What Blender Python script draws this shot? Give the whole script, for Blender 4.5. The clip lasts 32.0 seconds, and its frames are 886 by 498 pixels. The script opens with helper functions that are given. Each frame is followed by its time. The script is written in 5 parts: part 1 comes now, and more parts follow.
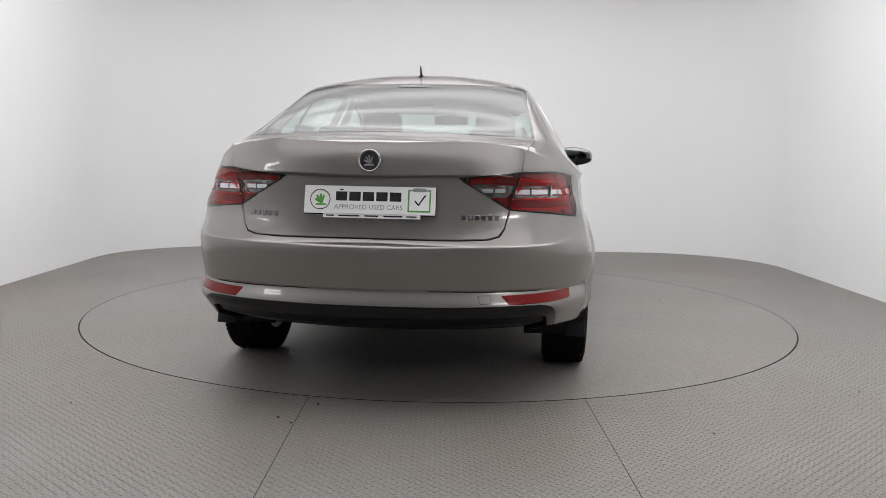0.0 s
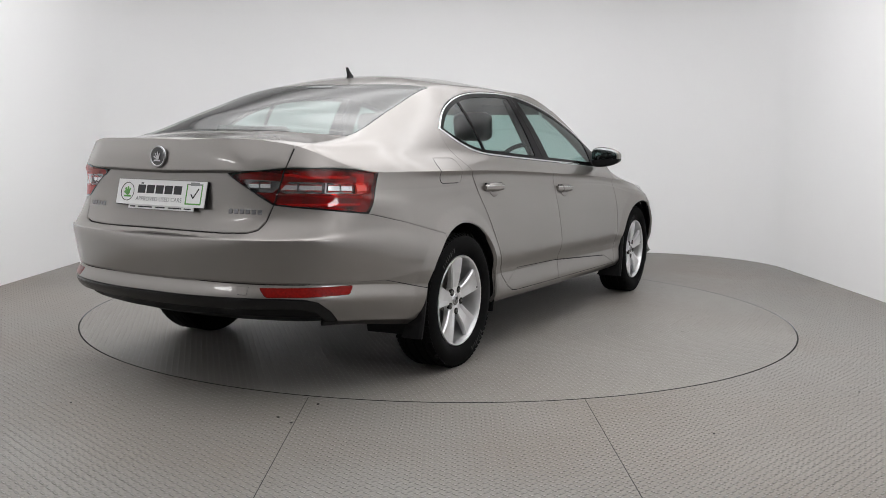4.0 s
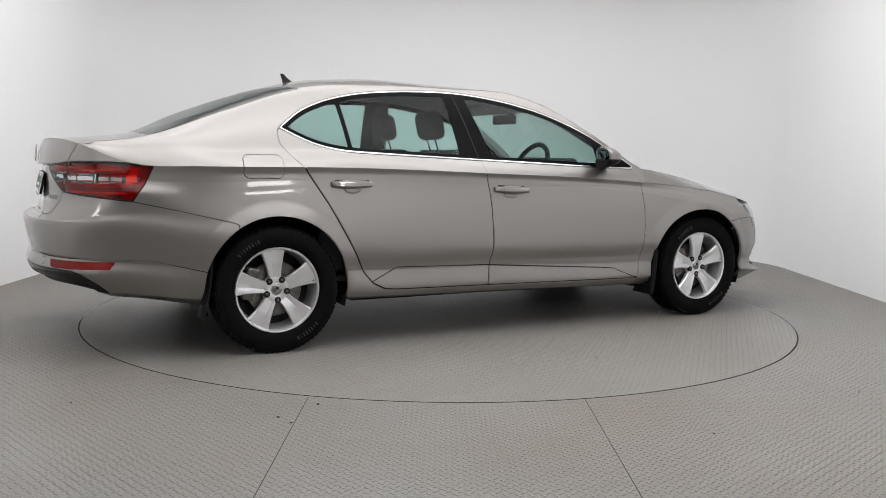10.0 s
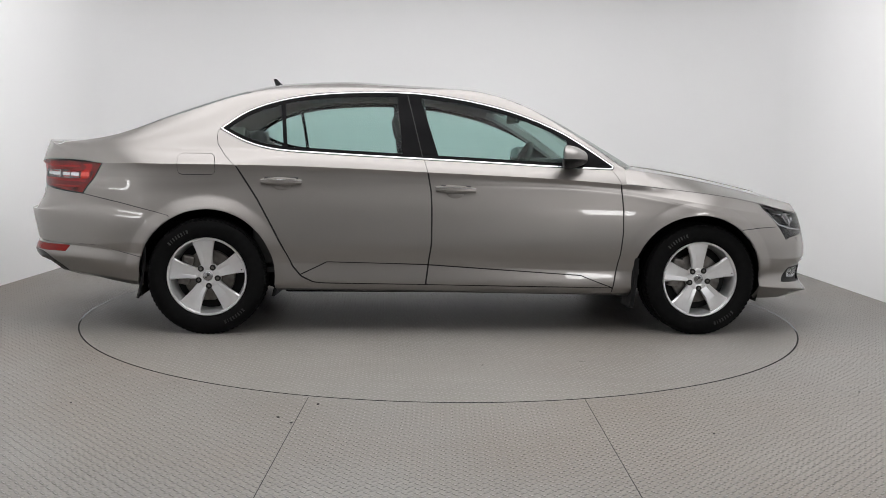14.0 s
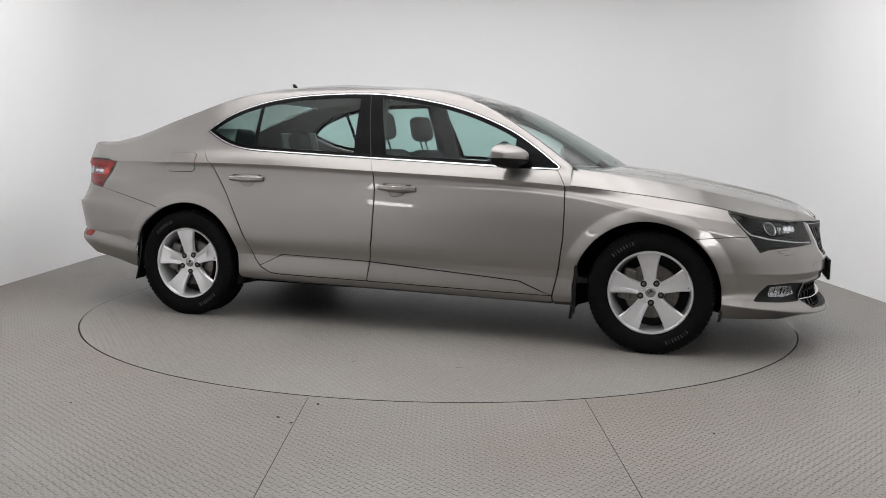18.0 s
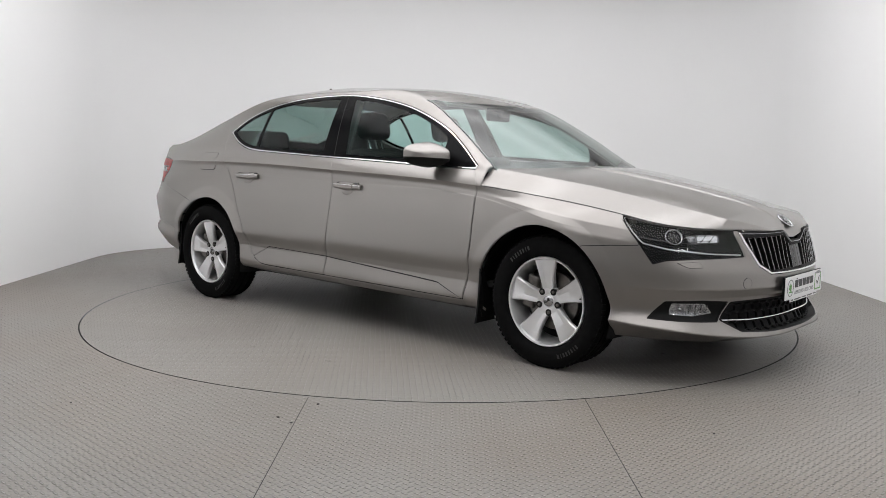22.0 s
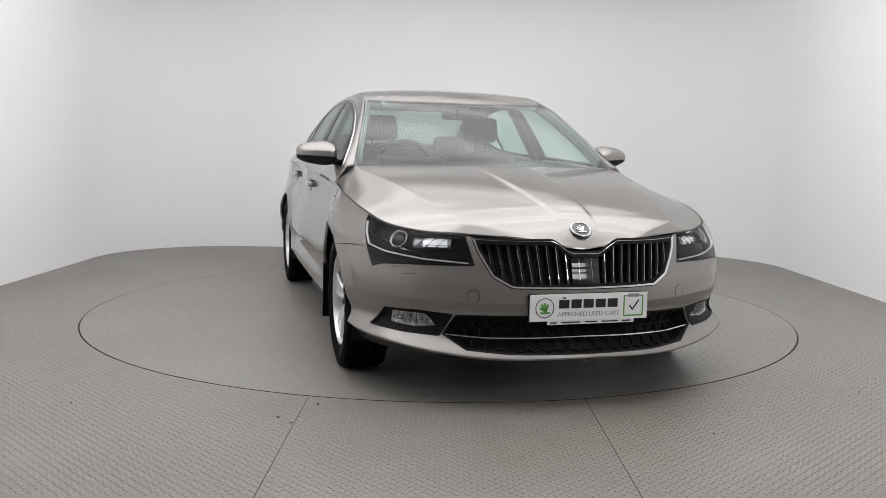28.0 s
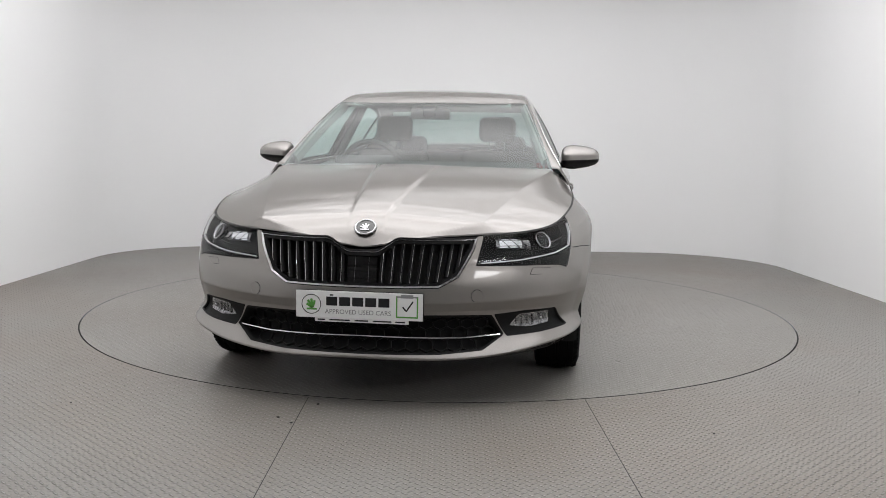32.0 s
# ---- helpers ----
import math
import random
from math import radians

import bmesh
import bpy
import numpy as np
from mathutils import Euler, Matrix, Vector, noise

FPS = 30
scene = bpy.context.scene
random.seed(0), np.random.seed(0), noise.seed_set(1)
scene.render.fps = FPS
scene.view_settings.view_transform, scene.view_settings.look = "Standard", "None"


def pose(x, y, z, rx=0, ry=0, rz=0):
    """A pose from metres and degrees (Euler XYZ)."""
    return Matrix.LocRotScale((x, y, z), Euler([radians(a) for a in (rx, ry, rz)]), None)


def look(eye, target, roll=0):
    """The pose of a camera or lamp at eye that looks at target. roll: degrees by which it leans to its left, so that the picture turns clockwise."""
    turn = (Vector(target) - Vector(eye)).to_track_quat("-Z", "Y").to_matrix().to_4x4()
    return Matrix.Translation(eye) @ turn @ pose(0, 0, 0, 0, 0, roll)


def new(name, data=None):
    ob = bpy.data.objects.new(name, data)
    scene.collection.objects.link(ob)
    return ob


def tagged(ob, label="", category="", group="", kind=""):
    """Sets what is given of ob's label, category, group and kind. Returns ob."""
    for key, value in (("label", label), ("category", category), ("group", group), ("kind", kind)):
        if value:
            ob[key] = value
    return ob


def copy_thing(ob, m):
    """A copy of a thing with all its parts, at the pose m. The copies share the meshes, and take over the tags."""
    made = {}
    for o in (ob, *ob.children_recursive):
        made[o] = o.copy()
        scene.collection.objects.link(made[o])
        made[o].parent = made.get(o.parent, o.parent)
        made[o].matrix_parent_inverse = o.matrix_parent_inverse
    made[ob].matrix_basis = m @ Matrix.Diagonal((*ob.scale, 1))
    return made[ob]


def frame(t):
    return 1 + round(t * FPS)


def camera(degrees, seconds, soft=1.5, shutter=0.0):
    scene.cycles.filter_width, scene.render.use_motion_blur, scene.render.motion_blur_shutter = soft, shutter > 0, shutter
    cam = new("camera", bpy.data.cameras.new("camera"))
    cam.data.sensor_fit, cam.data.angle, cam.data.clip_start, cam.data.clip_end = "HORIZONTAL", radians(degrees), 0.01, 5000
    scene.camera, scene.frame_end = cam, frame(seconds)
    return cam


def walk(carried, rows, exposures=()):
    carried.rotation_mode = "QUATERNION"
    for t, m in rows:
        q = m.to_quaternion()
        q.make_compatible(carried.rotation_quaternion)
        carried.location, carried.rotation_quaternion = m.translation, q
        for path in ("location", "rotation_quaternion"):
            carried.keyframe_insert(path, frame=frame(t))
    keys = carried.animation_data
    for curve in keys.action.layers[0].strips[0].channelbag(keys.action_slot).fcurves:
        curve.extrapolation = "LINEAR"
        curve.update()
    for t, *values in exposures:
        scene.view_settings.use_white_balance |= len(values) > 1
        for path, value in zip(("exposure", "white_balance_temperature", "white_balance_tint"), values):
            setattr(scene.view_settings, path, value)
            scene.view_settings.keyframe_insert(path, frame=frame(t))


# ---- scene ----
# ---- camera: stands still on its tripod ----
cam = camera(54.4, 32.0, soft=0.55)
EYE = (0.0, -5.787, 1.0424)
AIM = (EYE[0] + 0.0033168, EYE[1] + 0.993805, EYE[2] - 0.111081)
HOLD = look(EYE, AIM, 0.94)
walk(cam, [(0.0, HOLD), (32.0, HOLD)], [(0.0, 0.31), (32.0, 0.31)])

# ---- light: a white photo booth under rows of ceiling panels ----
world = bpy.data.worlds.new("booth_world")
scene.world = world
world.use_nodes = True
world.node_tree.nodes["Background"].inputs["Color"].default_value = (0.9, 0.92, 1.0, 1)
world.node_tree.nodes["Background"].inputs["Strength"].default_value = 0.2

ROOM_X, BACK_Y, FRONT_Y, ROOM_Z, COVE = 3.28, 3.51, -8.6, 3.15, 1.15
# two soft panels high in the corners, mirrored in the flanks: a broad one and a slim one
for px, py, wide, high, watts in ((2.85, -5.4, 1.15, 0.42, 15.0), (-3.0, -3.9, 0.55, 0.10, 1.6)):
    lamp = bpy.data.lights.new("front_panel_light", "AREA")
    lamp.shape, lamp.size, lamp.size_y, lamp.energy = "RECTANGLE", wide, high, watts
    new("front_panel_light", lamp).matrix_world = look((px, py, 2.2), (0.0, 0.0, 0.7))


# ---- materials ----
def material(name, base=(0.5, 0.5, 0.5), rough=0.5, metal=0.0, coat=0.0, spec=0.5):
    m = bpy.data.materials.new(name)
    m.use_nodes = True
    b = m.node_tree.nodes["Principled BSDF"]
    b.inputs["Base Color"].default_value = (*base, 1)
    b.inputs["Roughness"].default_value = rough
    b.inputs["Metallic"].default_value = metal
    b.inputs["Coat Weight"].default_value = coat
    b.inputs["Coat Roughness"].default_value = 0.03
    b.inputs["Specular IOR Level"].default_value = spec
    return m


def nodes(m):
    t = m.node_tree
    return t.nodes, t.links, t.nodes["Principled BSDF"]


def varied(m, base, dark, scale, rough=None, bump=0.0, bump_scale=None, detail=6.0):
    """Mottle a material's colour between two tones, with grain in its gloss and relief."""
    n, l, b = nodes(m)
    tc = n.new("ShaderNodeTexCoord")
    no = n.new("ShaderNodeTexNoise")
    no.inputs["Scale"].default_value, no.inputs["Detail"].default_value = scale, detail
    ramp = n.new("ShaderNodeValToRGB")
    ramp.color_ramp.elements[0].position, ramp.color_ramp.elements[1].position = 0.3, 0.7
    ramp.color_ramp.elements[0].color, ramp.color_ramp.elements[1].color = (*dark, 1), (*base, 1)
    l.new(tc.outputs["Object"], no.inputs["Vector"])
    l.new(no.outputs["Fac"], ramp.inputs["Fac"])
    l.new(ramp.outputs["Color"], b.inputs["Base Color"])
    if rough:
        mr = n.new("ShaderNodeMapRange")
        mr.inputs["To Min"].default_value, mr.inputs["To Max"].default_value = rough
        l.new(no.outputs["Fac"], mr.inputs["Value"])
        l.new(mr.outputs["Result"], b.inputs["Roughness"])
    if bump:
        n2 = n.new("ShaderNodeTexNoise")
        n2.inputs["Scale"].default_value, n2.inputs["Detail"].default_value = bump_scale or scale * 8, 4
        bp = n.new("ShaderNodeBump")
        bp.inputs["Strength"].default_value, bp.inputs["Distance"].default_value = bump, 0.002
        l.new(tc.outputs["Object"], n2.inputs["Vector"])
        l.new(n2.outputs["Fac"], bp.inputs["Height"])
        l.new(bp.outputs["Normal"], b.inputs["Normal"])
    return m


def math_node(n, l, op, a, b=None, c=None):
    q = n.new("ShaderNodeMath")
    q.operation = op
    for i, v in enumerate((a, b, c)):
        if v is None:
            continue
        if isinstance(v, (int, float)):
            q.inputs[i].default_value = v
        else:
            l.new(v, q.inputs[i])
    return q.outputs[0]


def tread_plate(name, relief, foot_shade, stain):
    """Painted steel tread plate: raised lens-shaped bars in a basket of two directions, worn and dusty; the bars'
    shading is in the colour.
    """
    m = material(name, (0.42, 0.41, 0.39), 0.42, 0.0)
    n, l, b = nodes(m)
    tc = n.new("ShaderNodeTexCoord")
    sep = n.new("ShaderNodeSeparateXYZ")
    l.new(tc.outputs["Object"], sep.inputs[0])
    P = 0.0276
    x, y = sep.outputs[0], sep.outputs[1]
    u = math_node(n, l, "DIVIDE", math_node(n, l, "ADD", x, y), P * 1.4142)
    v = math_node(n, l, "DIVIDE", math_node(n, l, "SUBTRACT", y, x), P * 1.4142)
    parity = math_node(n, l, "PINGPONG", math_node(n, l, "ADD", math_node(n, l, "FLOOR", u), math_node(n, l, "FLOOR", v)), 1.0)
    fu = math_node(n, l, "SUBTRACT", math_node(n, l, "FRACT", u), 0.5)
    fv = math_node(n, l, "SUBTRACT", math_node(n, l, "FRACT", v), 0.5)
    turned = math_node(n, l, "MULTIPLY", parity, math_node(n, l, "SUBTRACT", fv, fu))
    a = math_node(n, l, "ADD", fu, turned)
    c = math_node(n, l, "SUBTRACT", fv, turned)
    ea = math_node(n, l, "POWER", math_node(n, l, "ABSOLUTE", math_node(n, l, "DIVIDE", a, 0.50)), 2.0)
    ec = math_node(n, l, "POWER", math_node(n, l, "ABSOLUTE", math_node(n, l, "DIVIDE", c, 0.14)), 2.0)
    reach = math_node(n, l, "ADD", ea, ec)
    h = math_node(n, l, "POWER", math_node(n, l, "MAXIMUM", math_node(n, l, "SUBTRACT", 1.0, reach), 0.0), 0.5)
    # shade along the foot of each bar, painted in as a dark ring
    foot = math_node(n, l, "MAXIMUM", math_node(n, l, "SUBTRACT", 1.0, math_node(n, l, "MULTIPLY", math_node(n, l, "ABSOLUTE", math_node(n, l, "SUBTRACT", reach, 1.1)), 1.8)), 0.0)
    bp = n.new("ShaderNodeBump")
    bp.inputs["Strength"].default_value, bp.inputs["Distance"].default_value = 1.0, relief
    l.new(h, bp.inputs["Height"])
    l.new(bp.outputs["Normal"], b.inputs["Normal"])
    # dust, scuffs and rusty stains
    big = n.new("ShaderNodeTexNoise")
    big.inputs["Scale"].default_value, big.inputs["Detail"].default_value = 0.9, 7
    l.new(tc.outputs["Object"], big.inputs["Vector"])
    ramp = n.new("ShaderNodeValToRGB")
    ramp.color_ramp.elements[0].position, ramp.color_ramp.elements[1].position = 0.3, 0.72
    ramp.color_ramp.elements[0].color, ramp.color_ramp.elements[1].color = (0.236, 0.225, 0.208, 1), (0.285, 0.273, 0.254, 1)
    l.new(big.outputs["Fac"], ramp.inputs["Fac"])
    fine = n.new("ShaderNodeTexNoise")
    fine.inputs["Scale"].default_value, fine.inputs["Detail"].default_value = 14, 8
    l.new(tc.outputs["Object"], fine.inputs["Vector"])
    mix = n.new("ShaderNodeMixRGB")
    mix.blend_type = "MULTIPLY"
    mix.inputs["Fac"].default_value = 0.25
    l.new(ramp.outputs["Color"], mix.inputs["Color1"])
    l.new(fine.outputs["Fac"], mix.inputs["Color2"])
    # worn bar tops, mixed paler also for the light they catch
    worn = n.new("ShaderNodeMixRGB")
    worn.inputs["Color2"].default_value = (0.42, 0.41, 0.395, 1)
    l.new(math_node(n, l, "MULTIPLY", h, 0.5), worn.inputs["Fac"])
    blot = n.new("ShaderNodeTexNoise")   # rusty brown stains trodden into the paint
    blot.inputs["Scale"].default_value, blot.inputs["Detail"].default_value = 0.55, 5
    shift = n.new("ShaderNodeMapping")
    shift.inputs["Location"].default_value = (1.7, 0.6, 0.0)
    l.new(tc.outputs["Object"], shift.inputs["Vector"])
    l.new(shift.outputs[0], blot.inputs["Vector"])
    where = n.new("ShaderNodeMapRange")
    where.inputs["From Min"].default_value, where.inputs["From Max"].default_value = 0.42, 0.72
    where.inputs["To Max"].default_value = stain
    l.new(blot.outputs["Fac"], where.inputs["Value"])
    rusty = n.new("ShaderNodeMixRGB")
    rusty.inputs["Color2"].default_value = (0.185, 0.140, 0.105, 1)
    l.new(where.outputs["Result"], rusty.inputs["Fac"])
    l.new(mix.outputs["Color"], rusty.inputs["Color1"])
    shaded = n.new("ShaderNodeMixRGB")
    shaded.inputs["Color2"].default_value = (0.06, 0.057, 0.052, 1)
    l.new(math_node(n, l, "MULTIPLY", foot, foot_shade), shaded.inputs["Fac"])
    l.new(rusty.outputs["Color"], shaded.inputs["Color1"])
    l.new(shaded.outputs["Color"], worn.inputs["Color1"])
    l.new(worn.outputs["Color"], b.inputs["Base Color"])
    mr = n.new("ShaderNodeMapRange")
    mr.inputs["To Min"].default_value, mr.inputs["To Max"].default_value = 0.34, 0.56
    l.new(fine.outputs["Fac"], mr.inputs["Value"])
    l.new(mr.outputs["Result"], b.inputs["Roughness"])
    return m


def car_paint():
    """Warm grey-beige metallic paint: fine flakes under a clear coat."""
    m = material("metallic_paint", (0.30, 0.27, 0.24), 0.34, 0.80, 1.0)
    n, l, b = nodes(m)
    b.inputs["Specular Tint"].default_value = (0.50, 0.48, 0.465, 1)
    tc = n.new("ShaderNodeTexCoord")
    fl = n.new("ShaderNodeTexVoronoi")
    fl.inputs["Scale"].default_value = 900
    l.new(tc.outputs["Object"], fl.inputs["Vector"])
    mix = n.new("ShaderNodeMixRGB")
    mix.inputs["Color1"].default_value, mix.inputs["Color2"].default_value = (0.224, 0.210, 0.200, 1), (0.282, 0.265, 0.253, 1)
    l.new(fl.outputs["Color"], mix.inputs["Fac"])
    l.new(mix.outputs["Color"], b.inputs["Base Color"])
    no = n.new("ShaderNodeTexNoise")
    no.inputs["Scale"].default_value = 3.0
    l.new(tc.outputs["Object"], no.inputs["Vector"])
    mr = n.new("ShaderNodeMapRange")
    mr.inputs["To Min"].default_value, mr.inputs["To Max"].default_value = 0.31, 0.37
    l.new(no.outputs["Fac"], mr.inputs["Value"])
    l.new(mr.outputs["Result"], b.inputs["Roughness"])
    return m


def glass(name, tint, least=0.08, most=0.90, rough=0.0):
    """A thin tinted pane: it lets light straight through and mirrors by its Fresnel gloss."""
    m = bpy.data.materials.new(name)
    m.use_nodes = True
    t = m.node_tree
    t.nodes.remove(t.nodes["Principled BSDF"])
    out = t.nodes["Material Output"]
    tr, gl, mx, lw = (t.nodes.new("ShaderNode" + k) for k in ("BsdfTransparent", "BsdfGlossy", "MixShader", "LayerWeight"))
    tr.inputs["Color"].default_value = (*tint, 1)
    gl.inputs["Roughness"].default_value = rough
    lw.inputs["Blend"].default_value = 0.5
    gloss = math_node(t.nodes, t.links, "MULTIPLY_ADD", math_node(t.nodes, t.links, "POWER", lw.outputs["Facing"], 4.2), most, least)
    t.links.new(gloss, mx.inputs["Fac"])
    t.links.new(tr.outputs[0], mx.inputs[1])
    t.links.new(gl.outputs[0], mx.inputs[2])
    t.links.new(mx.outputs[0], out.inputs["Surface"])
    return m


def glow(name, colour, strength):
    m = material(name, colour, 0.5)
    b = m.node_tree.nodes["Principled BSDF"]
    b.inputs["Emission Color"].default_value = (*colour, 1)
    b.inputs["Emission Strength"].default_value = strength
    return m


PAINT = car_paint()
WALL = varied(material("booth_white", (0.80, 0.80, 0.80), 0.55), (0.925, 0.925, 0.93), (0.91, 0.91, 0.915), 0.7, (0.5, 0.6))
FLOOR = tread_plate("tread_plate_floor", 0.017, 0.55, 0.6)
DISC = tread_plate("tread_plate_disc", 0.009, 0.25, 0.25)
GAP = material("dark_gap", (0.012, 0.012, 0.012), 0.8)
BLACK = varied(material("black_plastic", (0.011, 0.011, 0.0115), 0.5, spec=0.15), (0.010, 0.010, 0.0105), (0.006, 0.006, 0.0065), 40, (0.4, 0.6), 0.2, 700)
GLOSSBLACK = material("gloss_black", (0.006, 0.006, 0.0065), 0.08, 0, 0.0, 0.4)
RUBBER = varied(material("tyre_rubber", (0.007, 0.007, 0.007), 0.8, spec=0.04), (0.008, 0.008, 0.0082), (0.005, 0.005, 0.0053), 30, (0.6, 0.85), 0.3, 300)
ALLOY = varied(material("silver_alloy", (0.62, 0.62, 0.63), 0.3, 0.6, 0.5), (0.72, 0.72, 0.73), (0.66, 0.66, 0.67), 20, (0.26, 0.36))
STEEL = varied(material("brake_steel", (0.2, 0.2, 0.2), 0.4, 0.9), (0.22, 0.21, 0.2), (0.12, 0.11, 0.10), 25, (0.3, 0.5))
PILLAR = material("pillar_black", (0.004, 0.004, 0.0045), 0.12, 0, 0.0, 0.04)
SATIN = material("satin_black", (0.008, 0.008, 0.0085), 0.22, 0, 0.0, 0.3)
CHROME = material("chrome", (0.75, 0.75, 0.76), 0.08, 1.0)
SIDEGLASS = glass("tinted_glass", (0.60, 0.76, 0.73), 0.018, 0.70)
BACKGLASS = glass("rear_glass", (0.42, 0.51, 0.49), 0.13, 0.60)
SCREEN = glass("windscreen_glass", (0.63, 0.76, 0.73), 0.07, 0.80)
LENS = glass("clear_lens", (0.90, 0.91, 0.92), 0.028, 0.45)


def diffuser():
    """Stretched white sheet lit from behind by rows of tubes: soft bright bands, fading towards its rim."""
    m = glow("diffuser_sheet", (1.0, 0.996, 1.003), 1.0)
    n, l, b = nodes(m)
    tc = n.new("ShaderNodeTexCoord")
    sep = n.new("ShaderNodeSeparateXYZ")
    l.new(tc.outputs["Object"], sep.inputs[0])
    wave = math_node(n, l, "SINE", math_node(n, l, "MULTIPLY", sep.outputs[1], 2 * math.pi / 0.95))
    band = math_node(n, l, "POWER", math_node(n, l, "MULTIPLY_ADD", wave, 0.5, 0.5), 1.6)
    rim_x = math_node(n, l, "SUBTRACT", 1.0, math_node(n, l, "POWER", math_node(n, l, "ABSOLUTE", math_node(n, l, "DIVIDE", sep.outputs[0], 3.0)), 6.0))
    rim_y = math_node(n, l, "SUBTRACT", 1.0, math_node(n, l, "POWER", math_node(n, l, "ABSOLUTE", math_node(n, l, "DIVIDE", math_node(n, l, "ADD", sep.outputs[1], 1.05), 3.85)), 5.0))
    fade = math_node(n, l, "MAXIMUM", math_node(n, l, "MULTIPLY", rim_x, rim_y), 0.0)
    for y0, y1, v0, v1 in ((-0.6, 2.2, 1.0, 0.33), (-4.2, -1.6, 0.38, 1.0)):   # the tubes stand densest over the turntable
        ease = n.new("ShaderNodeMapRange")
        ease.interpolation_type = "SMOOTHSTEP"
        ease.inputs["From Min"].default_value, ease.inputs["From Max"].default_value = y0, y1
        ease.inputs["To Min"].default_value, ease.inputs["To Max"].default_value = v0, v1
        l.new(sep.outputs[1], ease.inputs["Value"])
        fade = math_node(n, l, "MULTIPLY", fade, ease.outputs["Result"])
    power = math_node(n, l, "MULTIPLY", math_node(n, l, "MULTIPLY_ADD", band, 1.20, 1.70), math_node(n, l, "MULTIPLY_ADD", fade, 0.88, 0.12))
    l.new(power, b.inputs["Emission Strength"])
    return m


DIFFUSER = diffuser()
# unseen wall behind the camera, kept pale to bounce light onto the car
FRONTWALL = varied(material("bounce_wall", (0.18, 0.18, 0.18), 0.6), (0.72, 0.72, 0.72), (0.66, 0.66, 0.66), 0.8, (0.5, 0.7))


# ---- the booth ----
def mesh_ob(name, verts, faces, mat, parent=None, smooth=False, normals=None):
    me = bpy.data.meshes.new(name)
    me.from_pydata(np.asarray(verts, float).tolist(), [], [list(map(int, f)) for f in faces])
    me.materials.append(mat)
    if smooth:
        me.polygons.foreach_set("use_smooth", [True] * len(me.polygons))
        if normals is not None:
            me.normals_split_custom_set_from_vertices(np.asarray(normals, float).tolist())
    me.update()
    ob = new(name, me)
    ob.parent = parent
    return ob


def part(name, bm, mat, parent, label="", smooth=False):
    """Link a bmesh as one mesh object under a thing."""
    me = bpy.data.meshes.new(name)
    bm.to_mesh(me)
    bm.free()
    me.materials.append(mat)
    if smooth:
        me.polygons.foreach_set("use_smooth", [True] * len(me.polygons))
    ob = new(name, me)
    ob.parent = parent
    return tagged(ob, label) if label else ob


def bm_box(size, m=None, bevel=0.0, bm=None, seg=2):
    bm = bm or bmesh.new()
    r = bmesh.ops.create_cube(bm, size=1.0, matrix=(m or Matrix()) @ Matrix.Diagonal((*size, 1)))
    if bevel:
        edges = list({e for v in r["verts"] for e in v.link_edges})
        bmesh.ops.bevel(bm, geom=edges, offset=bevel, segments=seg, profile=0.5, affect="EDGES", clamp_overlap=True)
    return bm


def bm_cyl(r1, r2, h, m=None, bm=None, seg=24, caps=True):
    bm = bm or bmesh.new()
    bmesh.ops.create_cone(bm, cap_ends=caps, segments=seg, radius1=r1, radius2=r2, depth=h, matrix=m or Matrix())
    return bm


def bm_lathe(profile, seg=48, axis="Y", m=None, bm=None, closed=False):
    """Turn a profile of (radius, height) round an axis."""
    bm = bm or bmesh.new()
    m = m or Matrix()
    rows = []
    for k in range(seg):
        a = 2 * math.pi * k / seg
        row = []
        for r, h in profile:
            p = (r * math.cos(a), h, r * math.sin(a)) if axis == "Y" else (r * math.cos(a), r * math.sin(a), h)
            row.append(bm.verts.new(m @ Vector(p)))
        rows.append(row)
    n = len(profile)
    for k in range(seg):
        a, b = rows[k], rows[(k + 1) % seg]
        for i in range(n if closed else n - 1):
            j = (i + 1) % n
            bm.faces.new((a[i], a[j], b[j], b[i]))
    bmesh.ops.recalc_face_normals(bm, faces=bm.faces)
    return bm


def wall_path():
    """Plan of the booth's wall: two straight sides and a back with rounded corners, closed behind the camera."""
    pts = [(-ROOM_X, FRONT_Y)]
    for k in range(17):
        a = math.pi - k * math.pi / 32
        pts.append((-ROOM_X + COVE + COVE * math.cos(a), BACK_Y - COVE + COVE * math.sin(a)))
    for k in range(17):
        a = math.pi / 2 - k * math.pi / 32
        pts.append((ROOM_X - COVE + COVE * math.cos(a), BACK_Y - COVE + COVE * math.sin(a)))
    pts.append((ROOM_X, FRONT_Y))
    return pts


